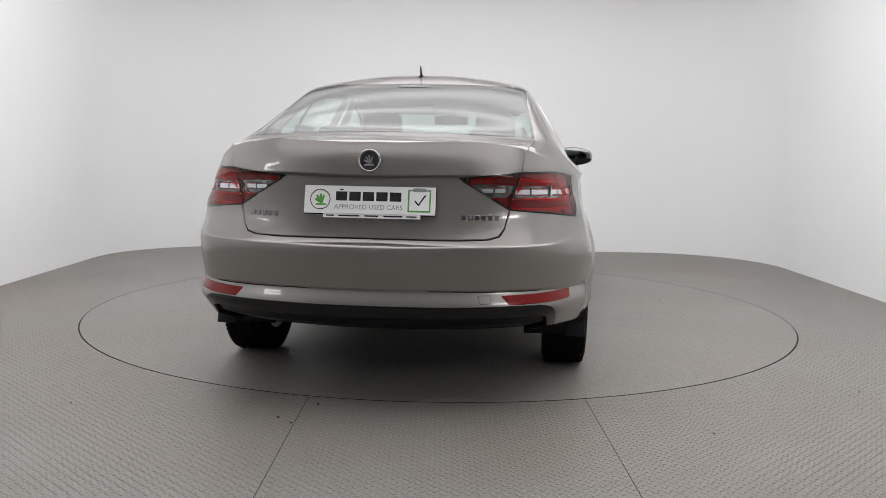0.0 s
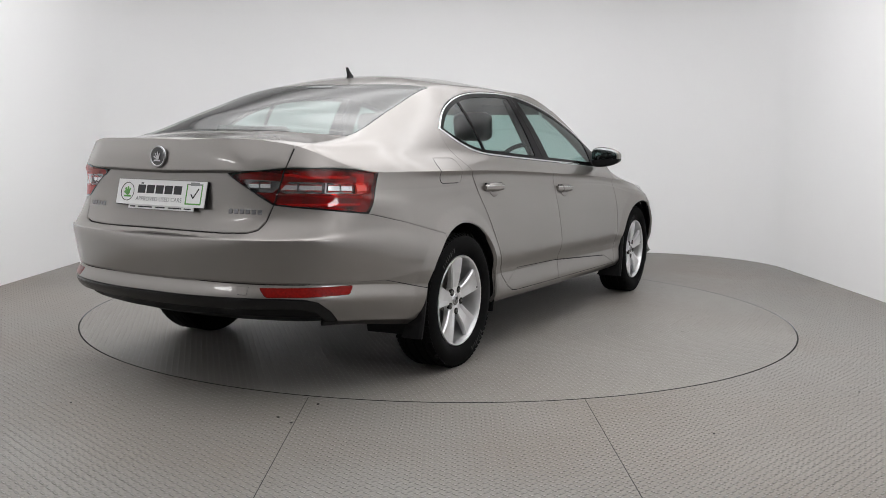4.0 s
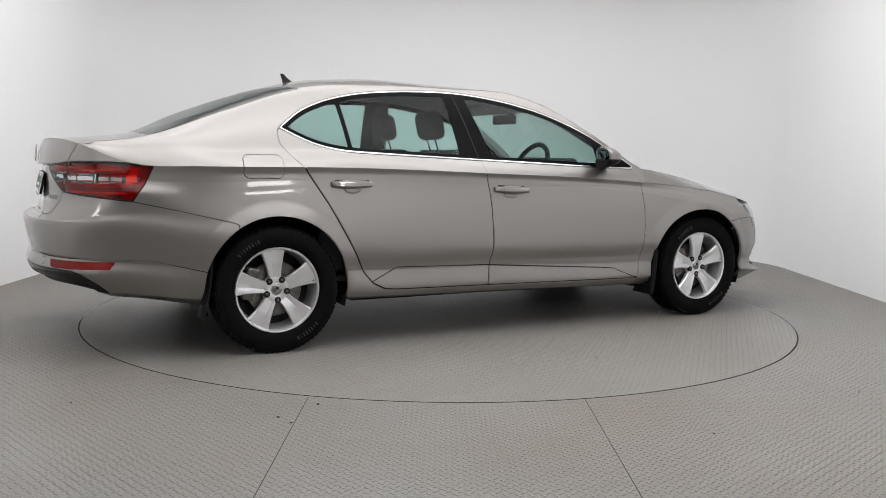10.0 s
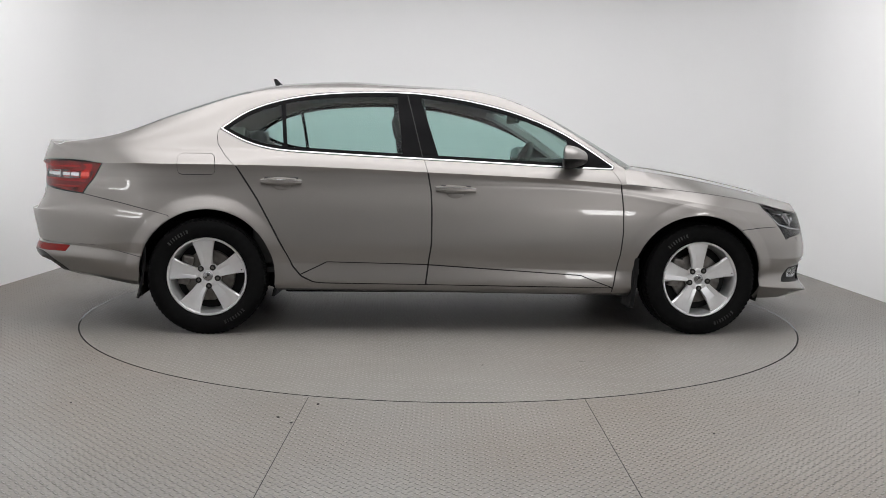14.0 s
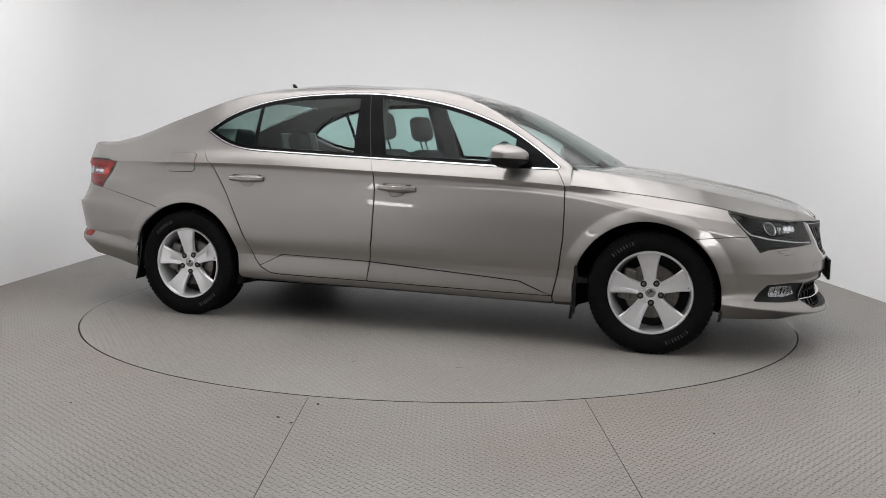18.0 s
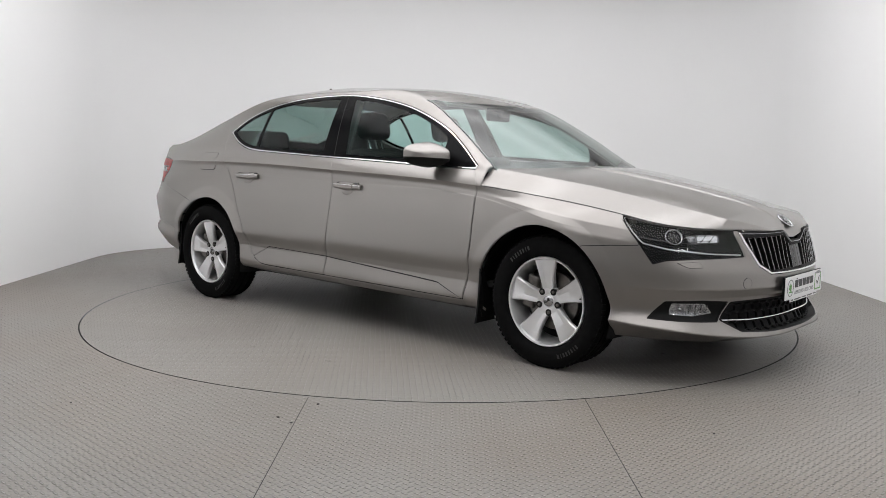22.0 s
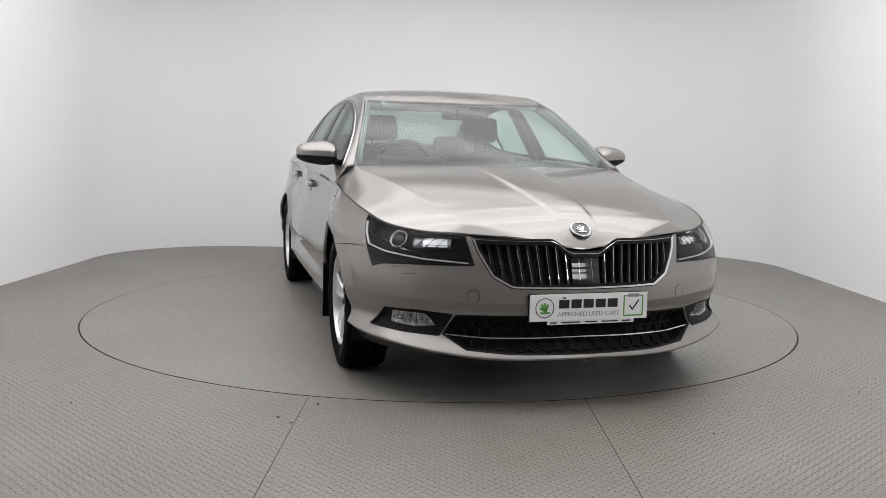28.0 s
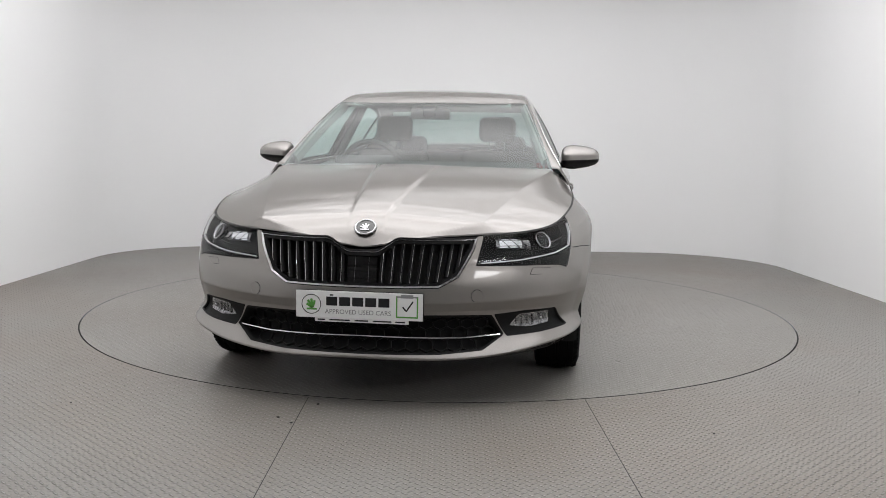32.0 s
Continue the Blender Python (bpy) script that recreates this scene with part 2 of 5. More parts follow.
def booth():
    pts = wall_path()
    n = len(pts)
    outer = []
    for i, p in enumerate(pts):
        a, b = Vector(pts[max(i - 1, 0)]), Vector(pts[min(i + 1, n - 1)])
        d = (b - a).normalized()
        outer.append((p[0] - d.y * 0.12, p[1] + d.x * 0.12))
    verts = [(*p, z) for z in (-0.05, ROOM_Z) for p in pts] + [(*p, z) for z in (-0.05, ROOM_Z) for p in outer]
    faces = []
    for i in range(n - 1):
        faces.append((i, i + n, i + 1 + n, i + 1))
        faces.append((2 * n + i, 2 * n + i + 1, 3 * n + i + 1, 3 * n + i))
        faces.append((n + i, 3 * n + i, 3 * n + i + 1, n + i + 1))
    wall = mesh_ob("wall_curved", verts, faces, WALL, smooth=True)
    wall.data.set_sharp_from_angle(angle=radians(35))
    tagged(wall, "smooth white curved booth wall rising from the floor", "wall", kind="structure")
    w = part("wall_front", bm_box((2 * ROOM_X, 0.12, ROOM_Z), pose(0, FRONT_Y - 0.06, ROOM_Z / 2)), FRONTWALL, None)
    tagged(w, "plain unseen wall added to close the booth, pale to bounce light", "wall", kind="structure")
    ce = part("ceiling", bm_box((2 * ROOM_X + 0.3, BACK_Y - FRONT_Y + 0.4, 0.1), pose(0, (BACK_Y + FRONT_Y) / 2, ROOM_Z + 0.05)), WALL, None)
    tagged(ce, "plain white booth ceiling", "ceiling", kind="structure")
    lit = part("ceiling_light", bm_box((6.0, 7.7, 0.02), pose(0, -1.05, ROOM_Z - 0.03), 0.004), DIFFUSER, None)
    tagged(lit, "wide glowing diffuser sheet under the ceiling with tubes behind it", "ceiling light")


TABLE_R, RIM = 2.2655, 0.009


def ring_mesh(name, inner, outer, z, mat, seg=256):
    v, f = [], []
    for k in range(seg):
        a = 2 * math.pi * k / seg
        v += [(inner * math.cos(a), inner * math.sin(a), z), (outer * math.cos(a), outer * math.sin(a), z)]
    for k in range(seg):
        i, j = 2 * k, 2 * ((k + 1) % seg)
        f.append((i, i + 1, j + 1, j))
    return mesh_ob(name, v, f, mat)


def floor():
    """Tread plate laid in sheets, with a round hole for the turntable and fine joints between sheets."""
    bm = bmesh.new()
    hole = [bm.verts.new((TABLE_R * math.cos(2 * math.pi * k / 256), TABLE_R * math.sin(2 * math.pi * k / 256), 0)) for k in range(256)]
    edge = [bm.verts.new(p) for p in ((ROOM_X + 0.1, BACK_Y + 0.1, 0), (-ROOM_X - 0.1, BACK_Y + 0.1, 0), (-ROOM_X - 0.1, FRONT_Y - 0.1, 0), (ROOM_X + 0.1, FRONT_Y - 0.1, 0))]
    es = [bm.edges.new((hole[k], hole[(k + 1) % 256])) for k in range(256)] + [bm.edges.new((edge[k], edge[(k + 1) % 4])) for k in range(4)]
    bmesh.ops.triangle_fill(bm, use_beauty=True, use_dissolve=False, edges=es)
    for fc in list(bm.faces):
        if fc.calc_center_median().xy.length < TABLE_R - 0.02:
            bm.faces.remove(fc)
    for fc in bm.faces:
        if fc.normal.z < 0:
            fc.normal_flip()
    ob = part("floor", bm, FLOOR, None)
    tagged(ob, "grey painted steel tread plate floor with scuffs", "floor", kind="structure")
    for sx in (-0.55, 0.632):
        y1 = -math.sqrt(TABLE_R**2 - sx * sx) - 0.012
        part("floor_joint", bm_box((0.0025, y1 - FRONT_Y, 0.0012), pose(sx, (y1 + FRONT_Y) / 2, 0.0)), GAP, ob)
    part("turntable_pit", bm_cyl(TABLE_R + 0.02, TABLE_R + 0.02, 0.02, pose(0, 0, -0.04), seg=128), GAP, ob)


def turntable():
    root = new("turntable")
    tagged(root, "large round tread plate turntable set flush in the floor", "turntable")
    bm = bmesh.new()
    bmesh.ops.create_circle(bm, cap_ends=True, radius=TABLE_R - RIM, segments=256, matrix=pose(0, 0, 0.0))
    part("deck", bm, DISC, root)
    part("rim_edge", bm_lathe([(TABLE_R - RIM, 0.0), (TABLE_R - RIM, -0.025)], 256, "Z"), GAP, root)
    return root


def grit(x, y, r):
    bm = bmesh.new()
    bmesh.ops.create_icosphere(bm, subdivisions=2, radius=1.0, matrix=pose(x, y, r * 0.35, 0, 0, x * 900) @ Matrix.Diagonal((r * 1.5, r, r * 0.5, 1)))
    for v in bm.verts:
        v.co += Vector((noise.noise(v.co * 300), noise.noise(v.co * 310 + Vector((5, 0, 0))), 0)) * r * 0.4
    ob = part("grit", bm, GAP, None, "", True)
    tagged(ob, "small dark crumb of grit lying on the floor", "grit", "crumbs on the floor")


def scuffs(root):
    for x, y, l, a in ((0.62, -1.55, .035, 20), (0.10, -1.62, .028, 70), (-1.2, -0.9, .03, 10), (1.35, 1.1, .03, 40), (-0.5, 1.7, .025, 5), (1.75, -0.2, .03, 80)):
        part("scuff", bm_box((l, .008, .0012), pose(x, y, 0.0, 0, 0, a), .0004), SCUFF, root, "small worn scuff")


SCUFF = material("scuff_dark", (0.14, 0.13, 0.12), 0.6)
booth()
floor()
TABLE = turntable()
scuffs(TABLE)
for gx, gy, gr in ((-.494, -2.317, .006), (-.625, -2.500, .0055), (-.562, -2.568, .0045), (1.05, -2.62, .004), (1.9, -2.0, .004), (-1.5, -2.35, .004)):
    grit(gx, gy, gr)


# ---- car: helpers for its sheet metal ----
TURN0, TURN_RATE = 83.232, -5.648       # degrees at the start and per second
AXIS = np.array([1.3765, 0.0097, 0.0])  # the turning axis, from the rear axle's middle
CAR = new("car")
tagged(CAR, "beige-grey metallic four-door saloon on the turntable", "car")


def hermite(xs, ys, q, ends=(None, None)):
    """Smooth curve through knots, with tangents from the neighbours."""
    xs, ys, q = np.asarray(xs, float), np.asarray(ys, float), np.asarray(q, float)
    if xs[0] > xs[-1]:
        xs, ys, ends = xs[::-1], ys[::-1], (ends[1], ends[0])
    h = np.diff(xs)
    s = np.diff(ys) / h
    m = np.empty_like(ys)
    m[1:-1] = (s[:-1] * h[1:] + s[1:] * h[:-1]) / (h[:-1] + h[1:])
    m[0] = s[0] if ends[0] is None else ends[0]
    m[-1] = s[-1] if ends[1] is None else ends[1]
    i = np.clip(np.searchsorted(xs, q) - 1, 0, len(h) - 1)
    t = np.clip((q - xs[i]) / h[i], 0, 1)
    return ((2 * t**3 - 3 * t**2 + 1) * ys[i] + (t**3 - 2 * t**2 + t) * h[i] * m[i] + (-2 * t**3 + 3 * t**2) * ys[i + 1] + (t**3 - t**2) * h[i] * m[i + 1])


def knots(pairs):
    return np.array([p[0] for p in pairs], float), np.array([p[1] for p in pairs], float)


class Skin:
    """A triangle skin: places, normals and two chart coordinates per vertex."""

    def __init__(self, v, n, c, f):
        self.v, self.n, self.c, self.f = v, n, c, f

    @staticmethod
    def grid(pts, chart, flip=False):
        a, b = pts.shape[:2]
        du, dv = np.gradient(pts, axis=0), np.gradient(pts, axis=1)
        n = np.cross(du, dv)
        n /= np.maximum(np.linalg.norm(n, axis=2, keepdims=True), 1e-12)
        i = (np.arange(a - 1)[:, None] * b + np.arange(b - 1)[None]).ravel()
        f = np.concatenate([np.stack([i, i + b, i + b + 1], 1), np.stack([i, i + b + 1, i + 1], 1)])
        if flip:
            f, n = f[:, ::-1], -n
        return Skin(pts.reshape(-1, 3), n.reshape(-1, 3), chart.reshape(-1, chart.shape[2]), f)

    def pick(self, faces):
        used, inv = np.unique(faces.ravel(), return_inverse=True)
        return Skin(self.v[used], self.n[used], self.c[used], inv.reshape(-1, 3))

    def split(self, s):
        """Cut along s = 0: the skin where s < 0 and the skin where s > 0."""
        s = np.where(np.abs(s) < 1e-9, 1e-9, s)
        pos = s[self.f] > 0
        k = pos.sum(1)
        low, high = [self.f[k == 0]], [self.f[k == 3]]
        cut = self.f[(k == 1) | (k == 2)]
        data = np.concatenate([self.v, self.n, self.c], 1)
        extra, made = [], {}

        def mid(i, j):
            key = (i, j) if i < j else (j, i)
            if key not in made:
                t = s[key[0]] / (s[key[0]] - s[key[1]])
                made[key] = len(data) + len(extra)
                extra.append(data[key[0]] * (1 - t) + data[key[1]] * t)
            return made[key]

        lo, hi = [], []
        for tri in cut.tolist():
            p = [s[i] > 0 for i in tri]
            one = p.index(True) if sum(p) == 1 else p.index(False)
            a, b, c = tri[one], tri[(one + 1) % 3], tri[(one + 2) % 3]
            ab, ac = mid(a, b), mid(a, c)
            single, pair = (hi, lo) if sum(p) == 1 else (lo, hi)
            single.append((a, ab, ac))
            pair += [(ab, b, c), (ab, c, ac)]
        if extra:
            data = np.concatenate([data, np.array(extra)])
        whole = Skin(data[:, :3], data[:, 3:6], data[:, 6:], None)
        lows = np.concatenate(low + ([np.array(lo)] if lo else []))
        highs = np.concatenate(high + ([np.array(hi)] if hi else []))
        return whole.pick(lows.astype(int)), whole.pick(highs.astype(int))

    def mirrored(self):
        k = np.array([1, -1, 1.0])
        return Skin(self.v * k, self.n * k, self.c, self.f[:, ::-1])

    def pushed(self, d):
        """Moved along its normals."""
        return Skin(self.v + self.n * (d[:, None] if isinstance(d, np.ndarray) else d), self.n, self.c, self.f)

    def empty(self):
        return len(self.f) == 0


def joined(skins):
    skins = [s for s in skins if not s.empty()]
    off, v, n, f = 0, [], [], []
    for s in skins:
        v.append(s.v), n.append(s.n), f.append(s.f + off)
        off += len(s.v)
    return Skin(np.concatenate(v), np.concatenate(n), np.zeros((off, 1)), np.concatenate(f))


def both(skins):
    skins = skins if isinstance(skins, list) else [skins]
    return joined(skins + [s.mirrored() for s in skins])


def sheet(name, skins, mat, parent=None, label="", rim=0.0):
    """A body panel from skins, with a turned-in rim of some depth round its edges."""
    s = joined(skins if isinstance(skins, list) else [skins])
    v, n, f = s.v - AXIS, s.n / np.maximum(np.linalg.norm(s.n, axis=1, keepdims=True), 1e-9), s.f
    faces = f.tolist()
    if rim:
        e = np.concatenate([f[:, [0, 1]], f[:, [1, 2]], f[:, [2, 0]]])
        key = e[:, 0].astype(np.int64) * (len(v) + 1) + e[:, 1]
        rev = e[:, 1].astype(np.int64) * (len(v) + 1) + e[:, 0]
        border = e[~np.isin(key, rev)]
        base = len(v)
        ids, inv = np.unique(border.ravel(), return_inverse=True)
        inv = inv.reshape(-1, 2)
        inner = v[ids] - n[ids] * rim
        v = np.concatenate([v, inner])
        n = np.concatenate([n, n[ids]])
        faces += [(b, a, base + ia, base + ib) for (a, b), (ia, ib) in zip(border.tolist(), inv.tolist())]
    ob = mesh_ob(name, v, faces, mat, parent or CAR, True, n)
    return tagged(ob, label) if label else ob


def polygon(c, pts, round_by=0.0):
    """Signed distance (negative inside) from chart points to a polygon."""
    pts = np.asarray(pts, float)
    d = np.full(len(c), 1e9)
    inside = np.zeros(len(c), bool)
    for a, b in zip(pts, np.roll(pts, -1, 0)):
        e = b - a
        w = c - a
        t = np.clip((w @ e) / max(e @ e, 1e-12), 0, 1)
        d = np.minimum(d, np.linalg.norm(w - t[:, None] * e, axis=1))
        cond = (a[1] > c[:, 1]) != (b[1] > c[:, 1])
        with np.errstate(divide="ignore", invalid="ignore"):
            cross = (b[0] - a[0]) * (c[:, 1] - a[1]) / (b[1] - a[1]) + a[0]
        inside ^= cond & (c[:, 0] < cross)
    return np.where(inside, -d, d) - round_by


def smooth_path(pts, per=8, closed=False):
    """Points along a rounded path through corner points."""
    pts = np.asarray(pts, float)
    seg = np.linalg.norm(np.diff(pts, axis=0), axis=1) ** 0.5
    t = np.concatenate([[0], np.cumsum(seg)])
    q = np.concatenate([np.linspace(t[i], t[i + 1], per, endpoint=False) for i in range(len(t) - 1)] + [t[-1:]])
    return np.stack([hermite(t, pts[:, k], q) for k in range(pts.shape[1])], 1)


GAPS = []


def take(rest, fn, g=0.0022):
    """Panel, rest: cut where fn(chart) < 0; the joint between them is sunk and dark."""
    panel, other = rest.split(fn(rest) + g)
    if other.empty():
        return panel, other
    joint, other = other.split(fn(other) - g)
    if not joint.empty():
        GAPS.append(joint.pushed(-0.009))
    return panel, other


# ---- car: the three skins of its right half (x forward from the rear axle, y to the right here, mirrored at the end) ----
# plan of the widest line, from the middle of the nose round the flank to the middle of the tail
PLAN = smooth_path([(3.770, -0.25), (3.775, 0.0), (3.755, 0.25), (3.69, 0.45), (3.56, 0.68), (3.38, 0.835), (3.12, 0.908), (2.84, 0.925), (2.37, 0.908), (1.23, 0.912),
                    (0.40, 0.905), (0.0, 0.915), (-0.40, 0.893), (-0.68, 0.835), (-0.90, 0.70), (-1.03, 0.50), (-1.11, 0.22), (-1.125, 0.0), (-1.11, -0.22)], 40)[40:-40]
ARC = np.concatenate([[0], np.cumsum(np.linalg.norm(np.diff(PLAN, axis=0), axis=1))])


def arc_of(x, y):
    """How far round the plan the nearest point to (x, y) lies."""
    return float(ARC[np.argmin((PLAN[:, 0] - x) ** 2 + (PLAN[:, 1] - abs(y)) ** 2)])


STATIONS = [arc_of(*p) for p in ((3.775, 0), (3.69, 0.45), (3.38, 0.835), (3.12, 0.908), (2.37, 0.908), (1.23, 0.912), (0.40, 0.905), (-0.40, 0.893), (-0.68, 0.835), (-0.95, 0.63), (-1.125, 0))]
LEVELS = []


def level(z, d):
    """One line round the car: its height and its inset from the plan at each station."""
    LEVELS.append((z, d))


level((.180, .180, .205, .215, .225, .240, .250, .27, .30, .30, .30), (.10, .10, .075, .05, .07, .07, .07, .08, .12, .16, .18))
level((.215, .215, .272, .296, .245, .255, .265, .30, .33, .345, .34), (-.006, -.014, -.020, -.010, .035, .035, .035, .035, .045, .03, .05))
level((.300, .300, .338, .345, .29, .30, .31, .38, .42, .43, .43), (.040, .042, .026, .004, .012, .010, .012, .004, -.006, -.034, -.012))
level((.40, .40, .40, .40, .375, .402, .41, .46, .487, .503, .504), (.034, .034, .016, -.004, .027, .025, .027, .008, .008, -.014, .006))
level((.44, .44, .45, .46, .42, .43, .435, .52, .502, .514, .514), (.015, .01, .002, -.010, .024, .022, .024, -.004, .005, -.020, .000))
level((.51, .51, .53, .55, .505, .512, .52, .62, .650, .670, .672), (.02, .015, .002, -.014, .006, .002, .006, -.004, -.008, -.044, -.020))
level((.57, .57, .60, .64, .68, .68, .69, .70, .735, .695, .690), (.035, .03, .012, -.004, .020, .025, .026, .016, .014, -.030, .052))
level((.600, .605, .635, .67, .80, .82, .83, .80, .82, .80, .79), (.040, .038, .020, .005, .046, .055, .054, .040, .026, .018, .074))
level((.625, .630, .665, .695, .825, .860, .880, .860, .870, .930, .938), (.044, .046, .030, .018, .055, .063, .062, .053, .048, .024, .088))
level((.650, .655, .690, .728, .833, .875, .895, .880, .885, .944, .951), (.049, .054, .042, .032, .058, .065, .064, .057, .054, .018, .052))
level((.675, .680, .712, .757, .850, .905, .930, .925, .925, .99, 1.02), (.054, .062, .057, .050, .063, .068, .066, .063, .066, .034, .064))
level((.703, .702, .740, .790, .875, .93, .955, .957, .96, 1.06, 1.077), (.06, .07, .075, .072, .058, .060, .057, .060, .076, .062, .086))
CREASED = (1, 3, 4, 8, 9)     # levels at which the section breaks sharply


def section(values, q):
    """A section through the levels: smooth between the creased ones."""
    out = np.empty(len(q))
    stops = (0, *CREASED, len(values) - 1)
    for a, b in zip(stops, stops[1:]):
        m = (q >= a - 1e-9) & (q <= b + 1e-9)
        out[m] = hermite(np.arange(a, b + 1), values[a:b + 1], q[m])
    return out


ARCHES = [(0.003, 0.335, 0.376), (2.815, 0.318, 0.388)]  # x, z, radius of the wheel openings


def build_shell(nu=620, nv=111):
    u = np.linspace(0, ARC[-1], nu)
    px, py = np.interp(u, ARC, PLAN[:, 0]), np.interp(u, ARC, PLAN[:, 1])
    tx, ty = np.gradient(px, u), np.gradient(py, u)
    tn = np.hypot(tx, ty)
    nx, ny = -ty / tn, tx / tn          # inward
    nx, ny = np.where(u < 0.02, -1, nx), np.where(u < 0.02, 0, ny)
    nx, ny = np.where(u > ARC[-1] - 0.02, 1, nx), np.where(u > ARC[-1] - 0.02, 0, ny)
    if ny[nu // 2] > 0:
        nx, ny = -nx, -ny
    ends = (u < 0.02) | (u > ARC[-1] - 0.02)
    nx = np.where(u < 0.02, -1.0, np.where(u > ARC[-1] - 0.02, 1.0, nx))
    ny = np.where(ends, 0.0, ny)
    Z = np.array([hermite(STATIONS, z, u, (0, 0)) for z, d in LEVELS])
    D = np.array([hermite(STATIONS, d, u, (0, 0)) for z, d in LEVELS])
    # the front wings swell into a shoulder over the wheels
    wing = np.exp(-(((px - 2.86) / 0.24) ** 2)) * (u < 2.2)
    for k, out in ((6, .006), (7, .022), (8, .033), (9, .034), (10, .020)):
        D[k] -= out * wing
    q = np.linspace(0, len(LEVELS) - 1, nv)
    pts = np.empty((nu, nv, 3))
    for i in range(nu):
        z, d = section(Z[:, i], q), section(D[:, i], q)
        # lips round the wheel openings swell outwards
        for ax, az, ar in ARCHES:
            r = np.hypot(px[i] - ax, z - az)
            d = d - 0.014 * np.clip(1 - (r - ar) / 0.072, 0, 1) * (abs(px[i] - ax) < 0.7) * np.clip((z - 0.30) / 0.12, 0, 1)
        pts[i, :, 0] = px[i] + nx[i] * d
        pts[i, :, 1] = py[i] + ny[i] * d
        pts[i, :, 2] = z
    # the bonnet's beak dips at the badge
    dip = np.clip((0.160 - py) / 0.110, 0, 1)
    beak = 0.053 * dip * dip * (3 - 2 * dip) * (u < 1.0)
    pts[:, :, 2] -= beak[:, None] * np.clip((pts[:, :, 2] - 0.57) / 0.133, 0, 1)
    pts[0, :, 1] = pts[-1, :, 1] = 0
    pts[:, :, 1] *= -1
    chart = np.stack([np.repeat(u[:, None], nv, 1), pts[:, :, 2], pts[:, :, 0]], 2)
    return Skin.grid(pts, chart, True), pts


SHELL, SHELL_PTS = build_shell()
EDGE = SHELL_PTS[:, -1]                      # shoulder line, nose to tail
KNEE = int(np.argmax(-EDGE[:, 1]))

# upper lines by x: belt, roof edge and middle
BELT_Y = knots([(-1.1, .60), (-.90, .62), (-.58, .735), (-.3, .775), (0, .785), (.4, .793), (1.2, .797), (2.05, .795), (2.42, .80), (2.6, .80)])
BELT_Z = knots([(-1.1, 1.05), (-.90, 1.05), (-.58, 1.035), (-.3, 1.03), (0, 1.035), (.4, 1.037), (1.2, 1.008), (2.05, .972), (2.42, .95), (2.6, .92)])
CANT_Y = knots([(-1.1, .60), (-.92, .60), (-.58, .632), (-.2, .603), (.186, .570), (.7, .570), (1.125, .575), (1.6, .570), (1.77, .590), (2.08, .668), (2.38, .752), (2.6, .81)])
CANT_Z = knots([(-1.1, 1.06), (-.92, 1.065), (-.60, 1.105), (-.2, 1.243), (.186, 1.370), (.7, 1.408), (1.125, 1.413), (1.6, 1.398), (1.77, 1.348), (2.08, 1.183), (2.38, .982), (2.6, .83)])
MID_Z = knots([(-1.1, 1.04), (-1.03, 1.077), (-.995, 1.083), (-.807, 1.100), (-.63, 1.122), (-.60, 1.128), (-.325, 1.247), (0, 1.363), (.2, 1.422), (.337, 1.453), (.54, 1.473), (.75, 1.483),
               (1.03, 1.472), (1.38, 1.450), (1.6, 1.424), (1.72, 1.396), (1.86, 1.354), (2.05, 1.277), (2.22, 1.188), (2.36, 1.112), (2.52, 1.022), (2.62, .96)])


def blur_line(y, z, step, sigma):
    k = np.arange(-20, 21) * step
    w = np.exp(-((k / sigma) ** 2) / 2)
    w /= w.sum()
    out = []
    for a in (y, z):
        pad = np.concatenate([2 * a[0] - a[20:0:-1], a, 2 * a[-1] - a[-2:-22:-1]])
        out.append(np.convolve(pad, w, "valid"))
    return out


